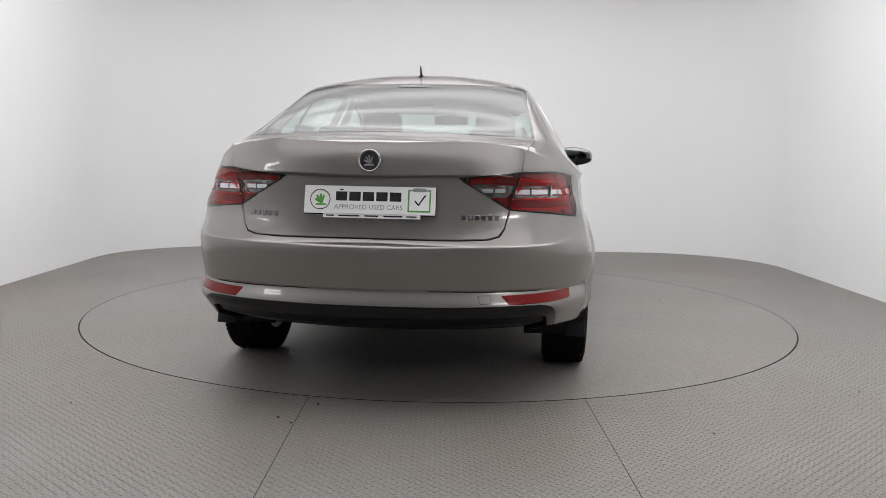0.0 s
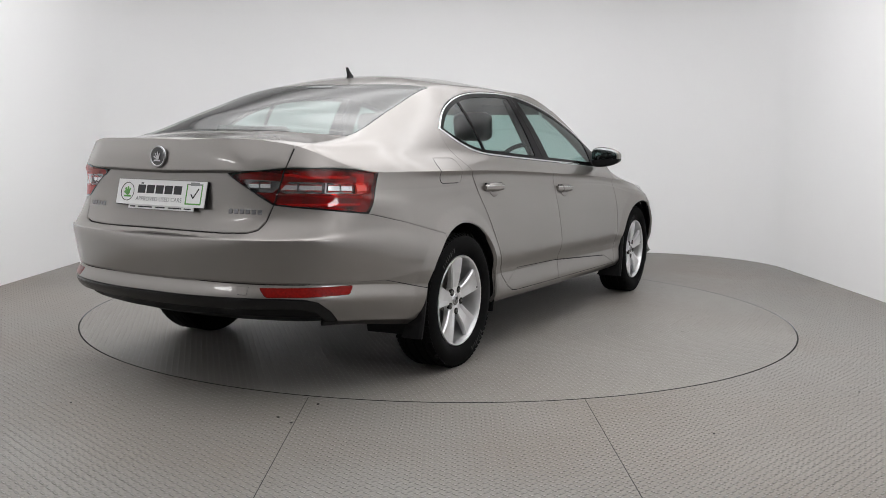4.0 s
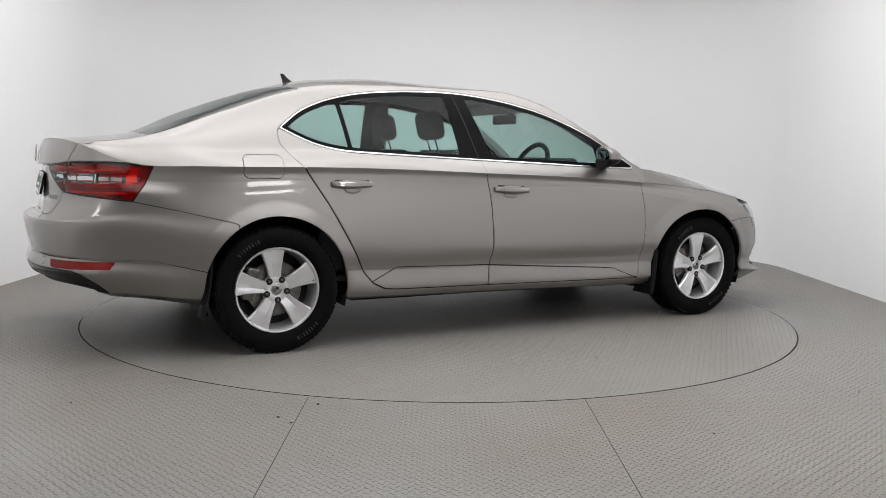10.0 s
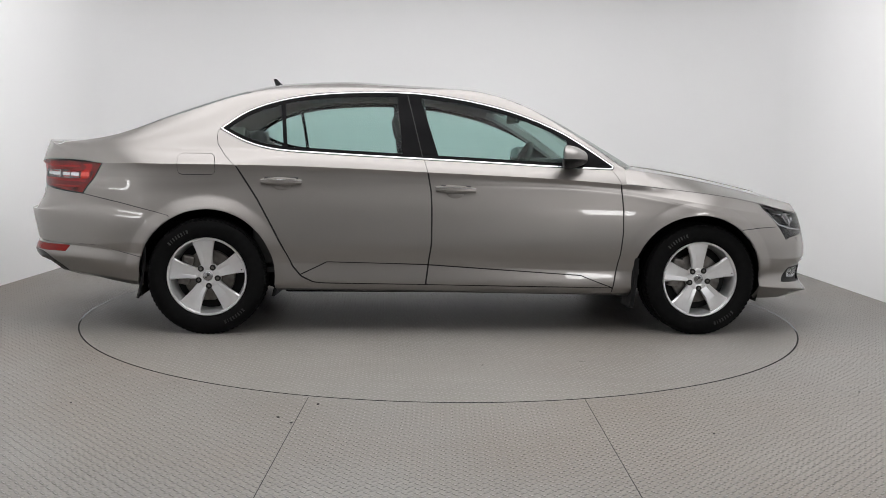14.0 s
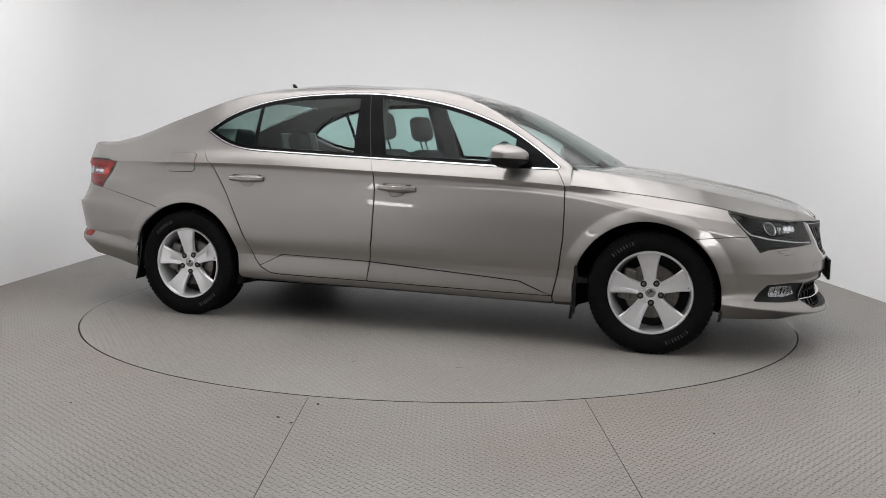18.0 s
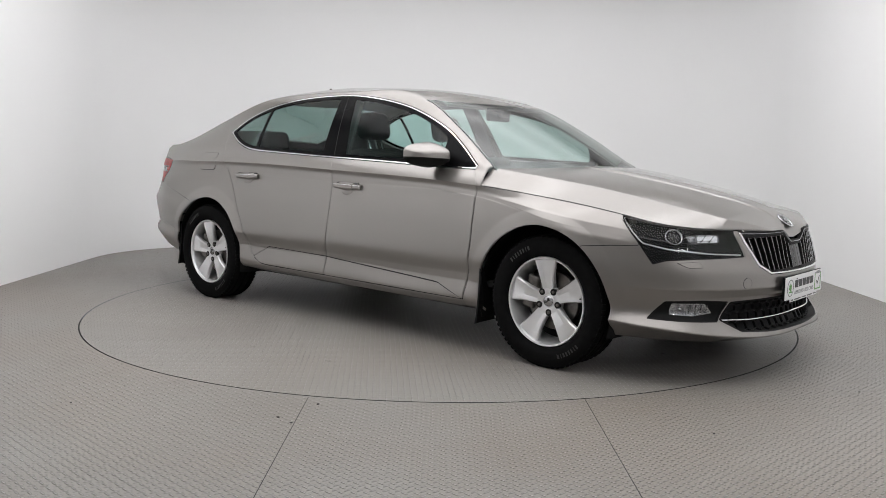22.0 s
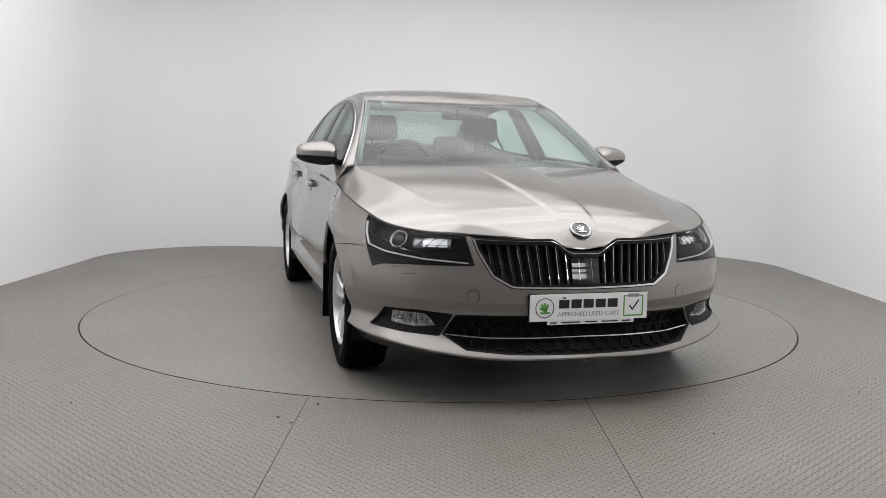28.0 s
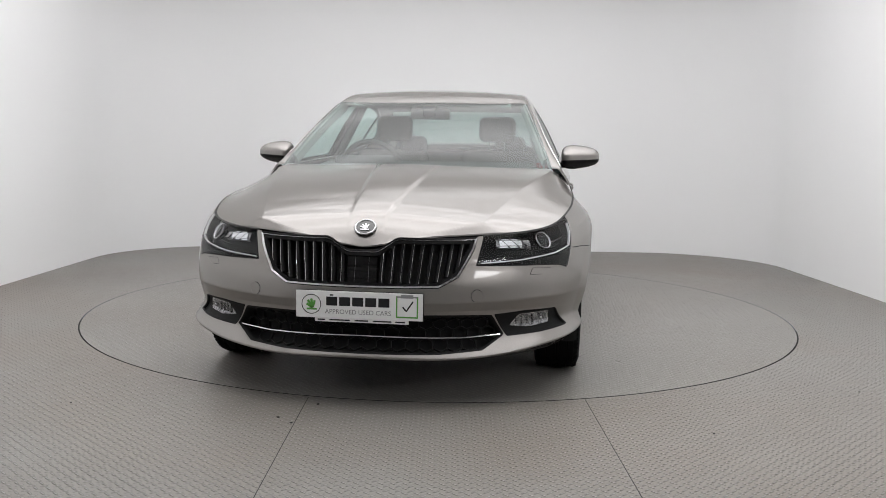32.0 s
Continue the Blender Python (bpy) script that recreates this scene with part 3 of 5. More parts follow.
def build_upper(nx=520, nq=130):
    """The cabin, rear deck and the shoulder strip below the windows, in sections along the car."""
    sx = np.sort(EDGE[KNEE:, 0])
    x_lo = sx[0] + 0.0005
    xs = np.concatenate([x_lo + 0.14 * np.linspace(0, 1, 50, endpoint=False) ** 2, np.linspace(x_lo + 0.14, 2.6, nx - 50)])
    e_o = np.argsort(EDGE[:, 0])
    pts = np.empty((nx, nq, 3))
    chart = np.empty((nx, nq, 3))
    for i, x in enumerate(xs):
        w, zw = np.interp(x, EDGE[e_o, 0], -EDGE[e_o, 1]), np.interp(x, EDGE[e_o, 0], EDGE[e_o, 2])
        by, bz, cy, cz, mz = (float(hermite(*k, x)) for k in (BELT_Y, BELT_Z, CANT_Y, CANT_Z, MID_Z))
        f = min(max((w - cy) / 0.06, 0), 1)
        cy2 = min(cy, w - 0.002)
        cz = zw + (cz - zw) * f
        by2 = min(by, w - 0.001) if by > cy2 else (w + cy2) / 2
        bz = zw + (bz - zw) * f
        if x < -0.3:   # rear quarter: one rounded sweep from shoulder to deck
            g = min((-0.3 - x) / 0.3, 1)
            by2 = by2 * (1 - g) + g * (cy2 + (w - cy2) * 0.55)
            bz = bz * (1 - g) + g * (zw + (cz - zw) * 0.62)
        mz = max(mz, cz + min(0.002, (x - x_lo) * 0.1)) if x < 1.9 else mz
        a = np.linspace(0, 1, 30)[:-1]
        b = np.linspace(0, 1, 42)[:-1]
        c = np.linspace(0, 1, 90)
        bulge = 0.012 * np.sin(np.pi * b)
        ys = np.concatenate([w + (by2 - w) * a + 0.006 * np.sin(np.pi * a) * f, by2 + (cy2 - by2) * b + bulge * f, cy2 * (1 - c)])
        p = 2.3 if -0.55 < x < 1.75 else 2.0
        zs = np.concatenate([zw + (bz - zw) * a, bz + (cz - bz) * b + bulge * 0.5 * f, mz + (cz - mz) * (1 - c) ** p])
        # resample evenly and soften the corners
        lens = np.concatenate([[0], np.cumsum(np.hypot(np.diff(ys), np.diff(zs)))])
        even = np.linspace(0, lens[-1], 160)
        ey, ez = np.interp(even, lens, ys), np.interp(even, lens, zs)
        soft = 0.020 if -0.55 < x < 1.8 else 0.010
        by_, bz_ = blur_line(ey, ez, even[1], soft)
        by_[-1] = 0
        pick = np.linspace(0, 159, nq)
        k = np.arange(160)
        pts[i, :, 0], pts[i, :, 1], pts[i, :, 2] = x, -np.interp(pick, k, by_), np.interp(pick, k, bz_)
        pts[i, -1, 1] = 0
        pts[i, 0, 1:] = -w, zw
        chart[i, :, 0], chart[i, :, 1] = x, pts[i, :, 2]
        chart[i, :, 2] = -pts[i, :, 1] - cy2       # outside the roof edge: positive
    # even out the rear pillar and quarter along the car
    k = np.exp(-((np.arange(-18, 19) / 8.0) ** 2) / 2)
    k /= k.sum()
    ease = np.clip((xs + 0.85) / 0.2, 0, 1) * np.clip((0.7 - xs) / 0.3, 0, 1)
    for c in (1, 2):
        pad = np.pad(pts[:, :, c], ((18, 18), (0, 0)), mode="edge")
        even = sum(w * pad[j:j + nx] for j, w in enumerate(k))
        side_only = np.clip(chart[:, :, 2] / 0.03, 0, 1) * ease[:, None]
        pts[:, :, c] += (even - pts[:, :, c]) * side_only
    return Skin.grid(pts, chart, False)


UPPER = build_upper()

HOOD_MID = knots([(2.1, 1.03), (2.45, .993), (2.64, .971), (2.84, .943), (3.08, .901), (3.33, .849), (3.5, .806), (3.62, .758), (3.68, .705), (3.716, .645), (3.76, .56)])


def build_hood(nx=200, ny=190):
    xs = np.linspace(2.2, 3.74, nx)
    ys = np.linspace(0, 0.9, ny)
    zc = hermite(*HOOD_MID, xs)
    rim = EDGE[: int(np.argmin(np.abs(EDGE[:, 0] - 2.1)))][::-1]
    ze, w = np.interp(xs, rim[:, 0], rim[:, 2]), np.maximum(np.interp(xs, rim[:, 0], -rim[:, 1]), 0.05)
    X, Y = np.meshgrid(xs, ys, indexing="ij")
    # a long crease from the grille's corner to the screen pillar: gently crowned inside it, falling away outside
    c2 = np.minimum(0.46 + (3.62 - X) * 0.25, 0.86 * w[:, None])
    share = np.interp(X, [2.4, 3.2], [0.25, 0.40])
    inner = share * (Y / c2) ** 1.7
    over = np.maximum((Y - c2) / np.maximum(w[:, None] - c2, 0.01), 0)
    outer = share + (1 - share) * over ** np.interp(X, [2.4, 3.0], [1.25, 1.0])
    g = np.where(Y < c2, inner, outer)
    z = zc[:, None] + (ze - zc)[:, None] * g
    # two inner creases framing a raised middle
    c1 = 0.078 + (3.6 - X) * 0.085
    z += 0.0075 * (0.5 - 0.5 * np.tanh((Y - c1) / 0.008)) * np.clip((3.72 - X) / 0.2, 0, 1) * np.clip((X - 2.45) / 0.3, 0, 1)
    pts = np.stack([X, -Y, z], 2)
    # rise or sink at the rim so that it meets the shoulder line
    chart = np.stack([X, Y, z], 2)
    return Skin.grid(pts, chart, True)


HOOD = build_hood()
BACK_CORNER = int(np.argmin(np.abs(EDGE[:, 0] - 2.37)))
HOOD_RIM = np.concatenate([EDGE[:BACK_CORNER:6, :2] * (1, -1), [(2.3, 0.85), (2.1, 0.85), (2.1, -0.2), (EDGE[0, 0], -0.2)]])


def cowl_x(y):
    return np.where(np.abs(y) > 0.735, 2.388, 2.60 - 0.20 * np.minimum(np.abs(y) / 0.75, 1.0) ** 2)


# ---- car: panels cut from the skins ----
def flank(u_z):
    return lambda s: polygon(s.c[:, :2], u_z)


def pair(name, skin, mat, parents=(None, None), label="", rim=0.0):
    """The same panel on both flanks: right, then left."""
    return [sheet(name, k, mat, p, label, rim) for k, p in ((skin, parents[0]), (skin.mirrored(), parents[1]))]


rest = SHELL
for ax, az, ar in ARCHES:
    _, rest = rest.split(np.hypot(rest.c[:, 2] - ax, rest.c[:, 1] - az) - ar)

HEADLAMP = [(1.135, .80), (1.126, .750), (1.032, .646), (.968, .560), (.906, .577), (.777, .583), (.486, .588), (.530, .697), (.530, .80)]
GRILLE = [(-.1, .495), (.185, .497), (.325, .500), (.408, .542), (.480, .645), (.508, .704), (.508, .80), (-.1, .80)]
INTAKE = [(-.1, .386), (.308, .386), (.437, .384), (.562, .381), (.622, .299), (.509, .243), (.325, .232), (-.1, .230)]
FOG = [(.990, .311), (.904, .390), (.719, .393), (.572, .383), (.631, .291), (.793, .297)]
TAIL_LAMP = [(5.700, .943), (5.43, .972), (5.21, .974), (4.962, .960), (5.010, .863), (5.062, .784), (5.26, .803), (5.487, .822)]
BOOT = [(5.380, 1.2), (5.395, 1.059), (5.437, .960), (5.484, .821), (5.512, .752), (5.540, .722), (5.585, .710), (5.70, .705), (6.3, .703), (6.3, 1.2)]
VALANCE = [(5.175, .20), (5.185, .318), (5.245, .385), (5.305, .432), (5.36, .446), (5.45, .449), (5.85, .447), (6.3, .446), (6.3, .20)]
VALANCE_PIT = [(5.22, .20), (5.262, .340), (5.310, .388), (5.37, .402), (5.85, .398), (6.3, .396), (6.3, .20)]
BAND = [(6.3, .509), (5.9, .509), (5.57, .505), (5.14, .503), (4.98, .499), (4.72, .440), (4.60, .415), (4.56, .0), (6.3, .0)]
REFLECTOR = [(5.535, .492), (5.36, .493), (5.146, .493), (5.170, .458), (5.36, .455), (5.505, .455)]
REAR_BUMPER = [(4.560, .0), (4.560, .673), (4.845, .741), (5.065, .785), (5.26, .803), (5.50, .823), (5.52, .76), (6.3, .76), (6.3, .0)]
FRONT_BUMPER = [(-.2, .0), (1.30, .0), (1.30, .625), (1.15, .636), (1.04, .640), (.95, .9), (-.2, .9)]
FRONT_EDGE = [(1.992, 1.1), (1.995, .863), (1.987, .73), (1.987, .598), (2.002, .462), (2.038, .274)]
MIDDLE_EDGE = [(3.129, .290), (3.098, .533), (3.097, .726), (3.101, .821), (3.119, .923), (3.122, 1.1)]
REAR_EDGE = [(3.70, .296), (3.764, .302), (3.833, .336), (3.881, .391), (3.929, .486), (4.003, .628), (4.077, .766), (4.137, .859), (4.197, .95), (4.21, 1.1)]
FRONT_DOOR = FRONT_EDGE + MIDDLE_EDGE
REAR_DOOR = [(u - 0.012, z) for u, z in MIDDLE_EDGE[::-1]] + REAR_EDGE
FENDER = [(.90, .0), (.90, 1.2)] + FRONT_EDGE + [(2.046, .0)]
FLAP = [(-.132, .929), (.016, .929), (.012, .987), (-.132, .987)]

headlamp_skin, rest = take(rest, flank(HEADLAMP))
grille_skin, rest = take(rest, flank(GRILLE), 0.001)
intake_skin, rest = take(rest, flank(INTAKE), 0.001)
fog_skin, rest = take(rest, flank(FOG), 0.001)
lamp_skin, rest = take(rest, flank(TAIL_LAMP), 0.0022)
boot_face, rest = take(rest, flank(BOOT), 0.0038)
lamp_boot, lamp_body = take(lamp_skin, flank(BOOT), 0.0032)
valance_skin, rest = take(rest, flank(VALANCE), 0.0022)
reflector_skin, rest = take(rest, flank(REFLECTOR), 0.001)
rear_bumper, rest = take(rest, flank(REAR_BUMPER), 0.0022)
front_bumper, rest = take(rest, flank(FRONT_BUMPER), 0.0022)
front_door, rest = take(rest, flank(FRONT_DOOR), 0.0048)
rear_door, rest = take(rest, flank(REAR_DOOR), 0.0048)
MOULDING = [(3.845, .342), (3.690, .416), (3.131, .406), (2.388, .358), (2.226, .347), (2.040, .276), (2.0, .2), (3.9, .2)]
front_moulding, front_door = take(front_door, flank(MOULDING), 0.0034)
rear_moulding, rear_door = take(rear_door, flank(MOULDING), 0.0034)
fender, rest = take(rest, flank(FENDER), 0.0048)
flap_low, rest = take(rest, lambda s: polygon(s.c[:, [2, 1]], FLAP, .030), 0.0020)
sill, quarter_low = rest.split(rest.c[:, 0] - 4.10)

# bumper details: round tow-eye covers and washer flaps as cut outlines
front_cover, front_bumper = take(front_bumper, lambda s: np.hypot(s.c[:, 0] - .485, s.c[:, 1] - .466) - .026, 0.0014)
washer, front_bumper = take(front_bumper, lambda s: polygon(s.c[:, :2], [(.86, .566), (.75, .572), (.73, .545), (.80, .543)]), 0.0009)
bumper_band, rear_bumper = take(rear_bumper, flank(BAND), 0.0022)
rear_cover, band_right = take(bumper_band, lambda s: polygon(s.c[:, :2], [(5.575, .494), (5.625, .494), (5.622, .462), (5.58, .462)]), 0.0010)
valance_pit, valance_skin = take(valance_skin, flank(VALANCE_PIT), 0.001)

# ---- upper skin: glass, roof, deck, window surround ----
up = UPPER
DLO = smooth_path([(.058, 1.160), (.182, 1.252), (.34, 1.318), (.532, 1.361), (.791, 1.386), (1.122, 1.391), (1.324, 1.374), (1.565, 1.334), (1.775, 1.278), (2.026, 1.175), (2.172, 1.086), (2.325, .978)], 4).tolist()
DLO += smooth_path([(2.318, .962), (2.044, .969), (1.632, .987), (1.212, 1.004), (.652, 1.028), (.400, 1.043), (.290, 1.062), (.188, 1.095), (.058, 1.160)], 4).tolist()[:-1]


def half_y(s):
    return np.abs(s.v[:, 1])


def screen_edge(s):
    y = half_y(s)
    return np.maximum(1.765 + 0.14 * (1 - (y / 0.59) ** 2) - s.v[:, 0], s.c[:, 2] + 0.010)


def back_edge(s):
    y = half_y(s)
    return np.maximum(np.maximum(s.v[:, 0] - (0.085 + 0.13 * (y / 0.57) ** 2), -0.592 - s.v[:, 0]), s.c[:, 2] + 0.008)


windscreen, up = take(up, screen_edge, 0.002)
backlight, up = take(up, back_edge, 0.002)
deck, up = take(up, lambda s: np.maximum(s.v[:, 0] + 0.600, half_y(s) - (0.632 + (s.v[:, 0] + 0.58) * 0.09)), 0.0032)
dlo, up = take(up, lambda s: np.where(s.c[:, 2] > -0.02, polygon(s.c[:, :2], DLO) - 0.003, 1.0), 0.0032)
up, _ = up.split(up.v[:, 0] - 2.392)
front_strip, up = take(up, lambda s: np.where(s.c[:, 2] > 0.05, polygon(s.c[:, :2], [(2.366, .80), (2.362, .880), (2.335, .93), (2.30, .975), (1.9, 1.0), (1.217, 1.03), (1.217, 1.006), (1.240, .923), (1.240, .80)]), 1.0))
rear_strip, up = take(up, lambda s: np.where(s.c[:, 2] > 0.05, polygon(s.c[:, :2], [(1.252, .80), (1.252, .923), (1.229, 1.006), (1.229, 1.03), (.40, 1.07), (.2, 1.13), (.07, 1.168), (.047, 1.150), (.041, 1.123), (.05, 1.071), (.096, 1.01), (.150, .956), (.165, .80)]), 1.0))
flap_high, up = take(up, lambda s: np.where(s.c[:, 2] > 0.05, polygon(s.c[:, :2], FLAP, .030), 1.0), 0.0020)
roof, up = up.split(np.maximum(np.maximum(up.c[:, 2] + 0.004, -up.v[:, 0] + 0.02), up.v[:, 0] - 2.0))

bonnet, _ = HOOD.split(polygon(HOOD.c[:, :2], HOOD_RIM) + 0.007)
_, bonnet = bonnet.split(bonnet.c[:, 0] - cowl_x(bonnet.c[:, 1]))

# ---- painted panels ----
sheet("bonnet", both(bonnet), PAINT, label="long creased bonnet", rim=0.012)
sheet("roof_panel", both(roof), PAINT)
pair("body_side", joined([quarter_low, up]), PAINT, rim=0.01)
pair("sill", sill, PAINT, rim=0.02)
pair("front_fender", fender, PAINT, rim=0.012)
BUMPER_F = sheet("front_bumper", both(front_bumper), PAINT, rim=0.015)
BUMPER_R = sheet("rear_bumper", both(rear_bumper), PAINT, rim=0.015)
sheet("bumper_band", [band_right, bumper_band.mirrored()], PAINT, BUMPER_R, "painted lower bumper skirt", 0.010)
BOOT_LID = sheet("boot_lid", both([boot_face, deck]), PAINT, rim=0.012)
DOORS_F = pair("front_door", joined([front_door, front_strip]), PAINT, rim=0.012)
DOORS_R = pair("rear_door", joined([rear_door, rear_strip]), PAINT, rim=0.012)
pair("door_moulding", front_moulding, PAINT, DOORS_F, "raised lower door strip", 0.012)
pair("door_moulding", rear_moulding, PAINT, DOORS_R, "raised lower door strip", 0.012)
pair("fuel_flap", joined([flap_low, flap_high]), PAINT)
pair("tow_cover", front_cover, PAINT, (BUMPER_F, BUMPER_F))
pair("washer_flap", washer, PAINT, (BUMPER_F, BUMPER_F))
sheet("tow_cover", rear_cover, PAINT, BUMPER_R)
sheet("rear_valance", both(valance_skin), SATIN, BUMPER_R, "satin black lower valance", 0.03)
sheet("valance_pit", both(valance_pit.pushed(-0.022)), BLACK, BUMPER_R, "black recessed lower panel", 0.02)

# ---- glass ----
sheet("windscreen", both(windscreen), SCREEN)
band = joined([windscreen.split(-(screen_edge(windscreen) + 0.020))[0]])
sheet("windscreen_band", both(band.pushed(-0.004)), GLOSSBLACK)
sheet("rear_window", both(backlight), BACKGLASS)
sheet("rear_window_band", both(backlight.split(-(back_edge(backlight) + 0.011))[0].pushed(-0.004)), GLOSSBLACK)

f_dlo = lambda s: polygon(s.c[:, :2], DLO)
chrome_band, inner = dlo.split(-(f_dlo(dlo) + 0.0042))
line = lambda s, x1, z1, x2, z2: s.c[:, 0] - (x1 + (s.c[:, 1] - z1) * (x2 - x1) / (z2 - z1))
bar = lambda s: line(s, .404, 1.296, .430, 1.054)
post_r = lambda s: line(s, 1.064, 1.372, 1.096, 1.024)
post_f = lambda s: line(s, 1.198, 1.368, 1.305, 1.009)
quarter_glass, inner = inner.split(np.maximum(f_dlo(inner) + 0.024, bar(inner) + 0.010))
rear_glass, inner = inner.split(np.maximum(np.maximum(f_dlo(inner) + 0.024, -bar(inner) + 0.012), post_r(inner)))
front_glass, inner = inner.split(np.maximum(np.maximum(f_dlo(inner) + 0.024, -post_f(inner)), inner.c[:, 0] - 2.062))
front_seal, rear_seal = inner.split(-(inner.c[:, 0] - (1.125 + (1.392 - inner.c[:, 1]) * 0.23)))
joint_s, _ = rear_seal.split(-(rear_seal.c[:, 0] - (1.119 + (1.392 - rear_seal.c[:, 1]) * 0.23)))
pair("window_frame", front_seal.pushed(-0.001), PILLAR, DOORS_F, "gloss black pillar and seal", 0.008)
pair("window_frame", rear_seal.pushed(-0.001), PILLAR, DOORS_R, "gloss black pillar and seal", 0.008)
pair("joint", joint_s.pushed(0.0005), GAP, DOORS_R)
chrome_f, chrome_r = chrome_band.split(-(chrome_band.c[:, 0] - (1.125 + (1.392 - chrome_band.c[:, 1]) * 0.23)))
pair("chrome_trim", chrome_f.pushed(0.002), CHROME, DOORS_F, "bright chrome window trim", 0.006)
pair("chrome_trim", chrome_r.pushed(0.002), CHROME, DOORS_R, "bright chrome window trim", 0.006)
pair("window_pane", front_glass.pushed(-0.003), SIDEGLASS, DOORS_F, "green-tinted pane")
pair("window_pane", rear_glass.pushed(-0.003), SIDEGLASS, DOORS_R, "green-tinted pane")
pair("quarter_pane", quarter_glass.pushed(-0.003), SIDEGLASS, DOORS_R, "green-tinted pane")

rim_line = EDGE[int(np.argmin(np.abs(ARC[-1] * np.linspace(0, 1, len(EDGE)) - .53))):int(np.argmin(np.abs(EDGE[:, 0] - 2.372)))]
run = np.gradient(rim_line[:, :2], axis=0)
run /= np.linalg.norm(run, axis=1, keepdims=True)
inward = np.stack([-run[:, 1], run[:, 0], run[:, 0] * 0], 1)
inward *= np.sign(inward[len(inward) // 2, 1])
strip = np.stack([rim_line + inward * .0085 + (0, 0, .0035), rim_line - inward * .0005 + (0, 0, .0008)], 1)
GAPS.append(Skin.grid(strip, strip[:, :, :2].copy(), False))
sheet("panel_joints", both(GAPS), GAP, label="dark open joints between panels")


def spot(u, z, depth=0.0, side=1):
    """A place on the lower skin at arc u and height z, sunk by depth; side -1 is the left flank."""
    a = np.clip(u / ARC[-1] * (len(SHELL_PTS) - 1), 0, len(SHELL_PTS) - 2.001)
    i = int(a)
    col = SHELL_PTS[i] * (1 - a + i) + SHELL_PTS[i + 1] * (a - i)
    p = np.array([np.interp(z, col[:, 2], col[:, k]) for k in range(3)])
    q = np.array([np.interp(z + 0.01, col[:, 2], col[:, k]) for k in range(3)])
    i = min(max(i, 3), len(SHELL_PTS) - 6)
    r = col + (SHELL_PTS[i + 3] - SHELL_PTS[i - 2])
    p2 = np.array([np.interp(z, r[:, 2], r[:, k]) for k in range(3)])
    n = np.cross(p2 - p, q - p)
    n /= np.linalg.norm(n)
    if n @ np.array([p[0] - 1.4, p[1], 0]) < 0:
        n = -n
    p = p - n * depth - AXIS * (1, side, 1)
    return Vector((p[0], p[1] * side, p[2])), Vector((n[0], n[1] * side, n[2]))


def sweep(path, normals, half, depth, bm=None, taper=False):
    """A bar of rectangular section with a softened front, along a path; normals point to its front."""
    bm = bm or bmesh.new()
    rings = []
    n = len(path)
    for k, (p, nn) in enumerate(zip(path, normals)):
        d = (path[min(k + 1, n - 1)] - path[max(k - 1, 0)]).normalized()
        s = d.cross(nn).normalized()
        h = half if not taper else half * (0.35 + 0.65 * math.sin(math.pi * (0.12 + 0.76 * k / (n - 1))))
        prof = [(-h, -depth), (-h, -h * 0.5), (-h * 0.55, 0), (h * 0.55, 0), (h, -h * 0.5), (h, -depth)]
        rings.append([bm.verts.new(p + s * a + nn * b) for a, b in prof])
    m = len(rings[0])
    for a, b in zip(rings, rings[1:]):
        for i in range(m):
            bm.faces.new((a[i], a[(i + 1) % m], b[(i + 1) % m], b[i]))
    bm.faces.new(rings[0]), bm.faces.new(rings[-1][::-1])
    bmesh.ops.recalc_face_normals(bm, faces=bm.faces)
    return bm


def along(us, zs, depth, side):
    pts = [spot(u, z, depth, side) for u, z in zip(us, zs)]
    return [p for p, n in pts], [n for p, n in pts]


# ---- car: grille, lamps, bumper openings ----
RED_LENS = glass("red_lens", (0.68, 0.016, 0.012), 0.05, 0.7)
DARK_RED = glass("dark_red_lens", (0.25, 0.006, 0.006))
REFLECT = varied(material("lamp_reflector", (0.55, 0.55, 0.55), 0.28, 0.8), (0.55, 0.55, 0.56), (0.16, 0.16, 0.17), 45, (0.12, 0.3))
HOUSING = material("lamp_housing", (0.005, 0.005, 0.0055), 0.4, 0.0, 0.0, 0.12)
# chrome copy with a darker base: the badges' dark reflection is in its colour
SLAT_EDGE = material("darkened_chrome", (0.40, 0.40, 0.41), 0.16, 1.0)
DARK_CHROME = material("dark_chrome", (0.22, 0.22, 0.23), 0.15, 1.0)
GUIDE = material("light_guide", (0.70, 0.70, 0.71), 0.25, 0.2, 0.5)
WHITE_LENS = material("pale_reflector", (0.85, 0.86, 0.88), 0.18, 0.9)


def edge_z(u):
    return np.interp(u, np.linspace(0, ARC[-1], len(EDGE)), EDGE[:, 2])


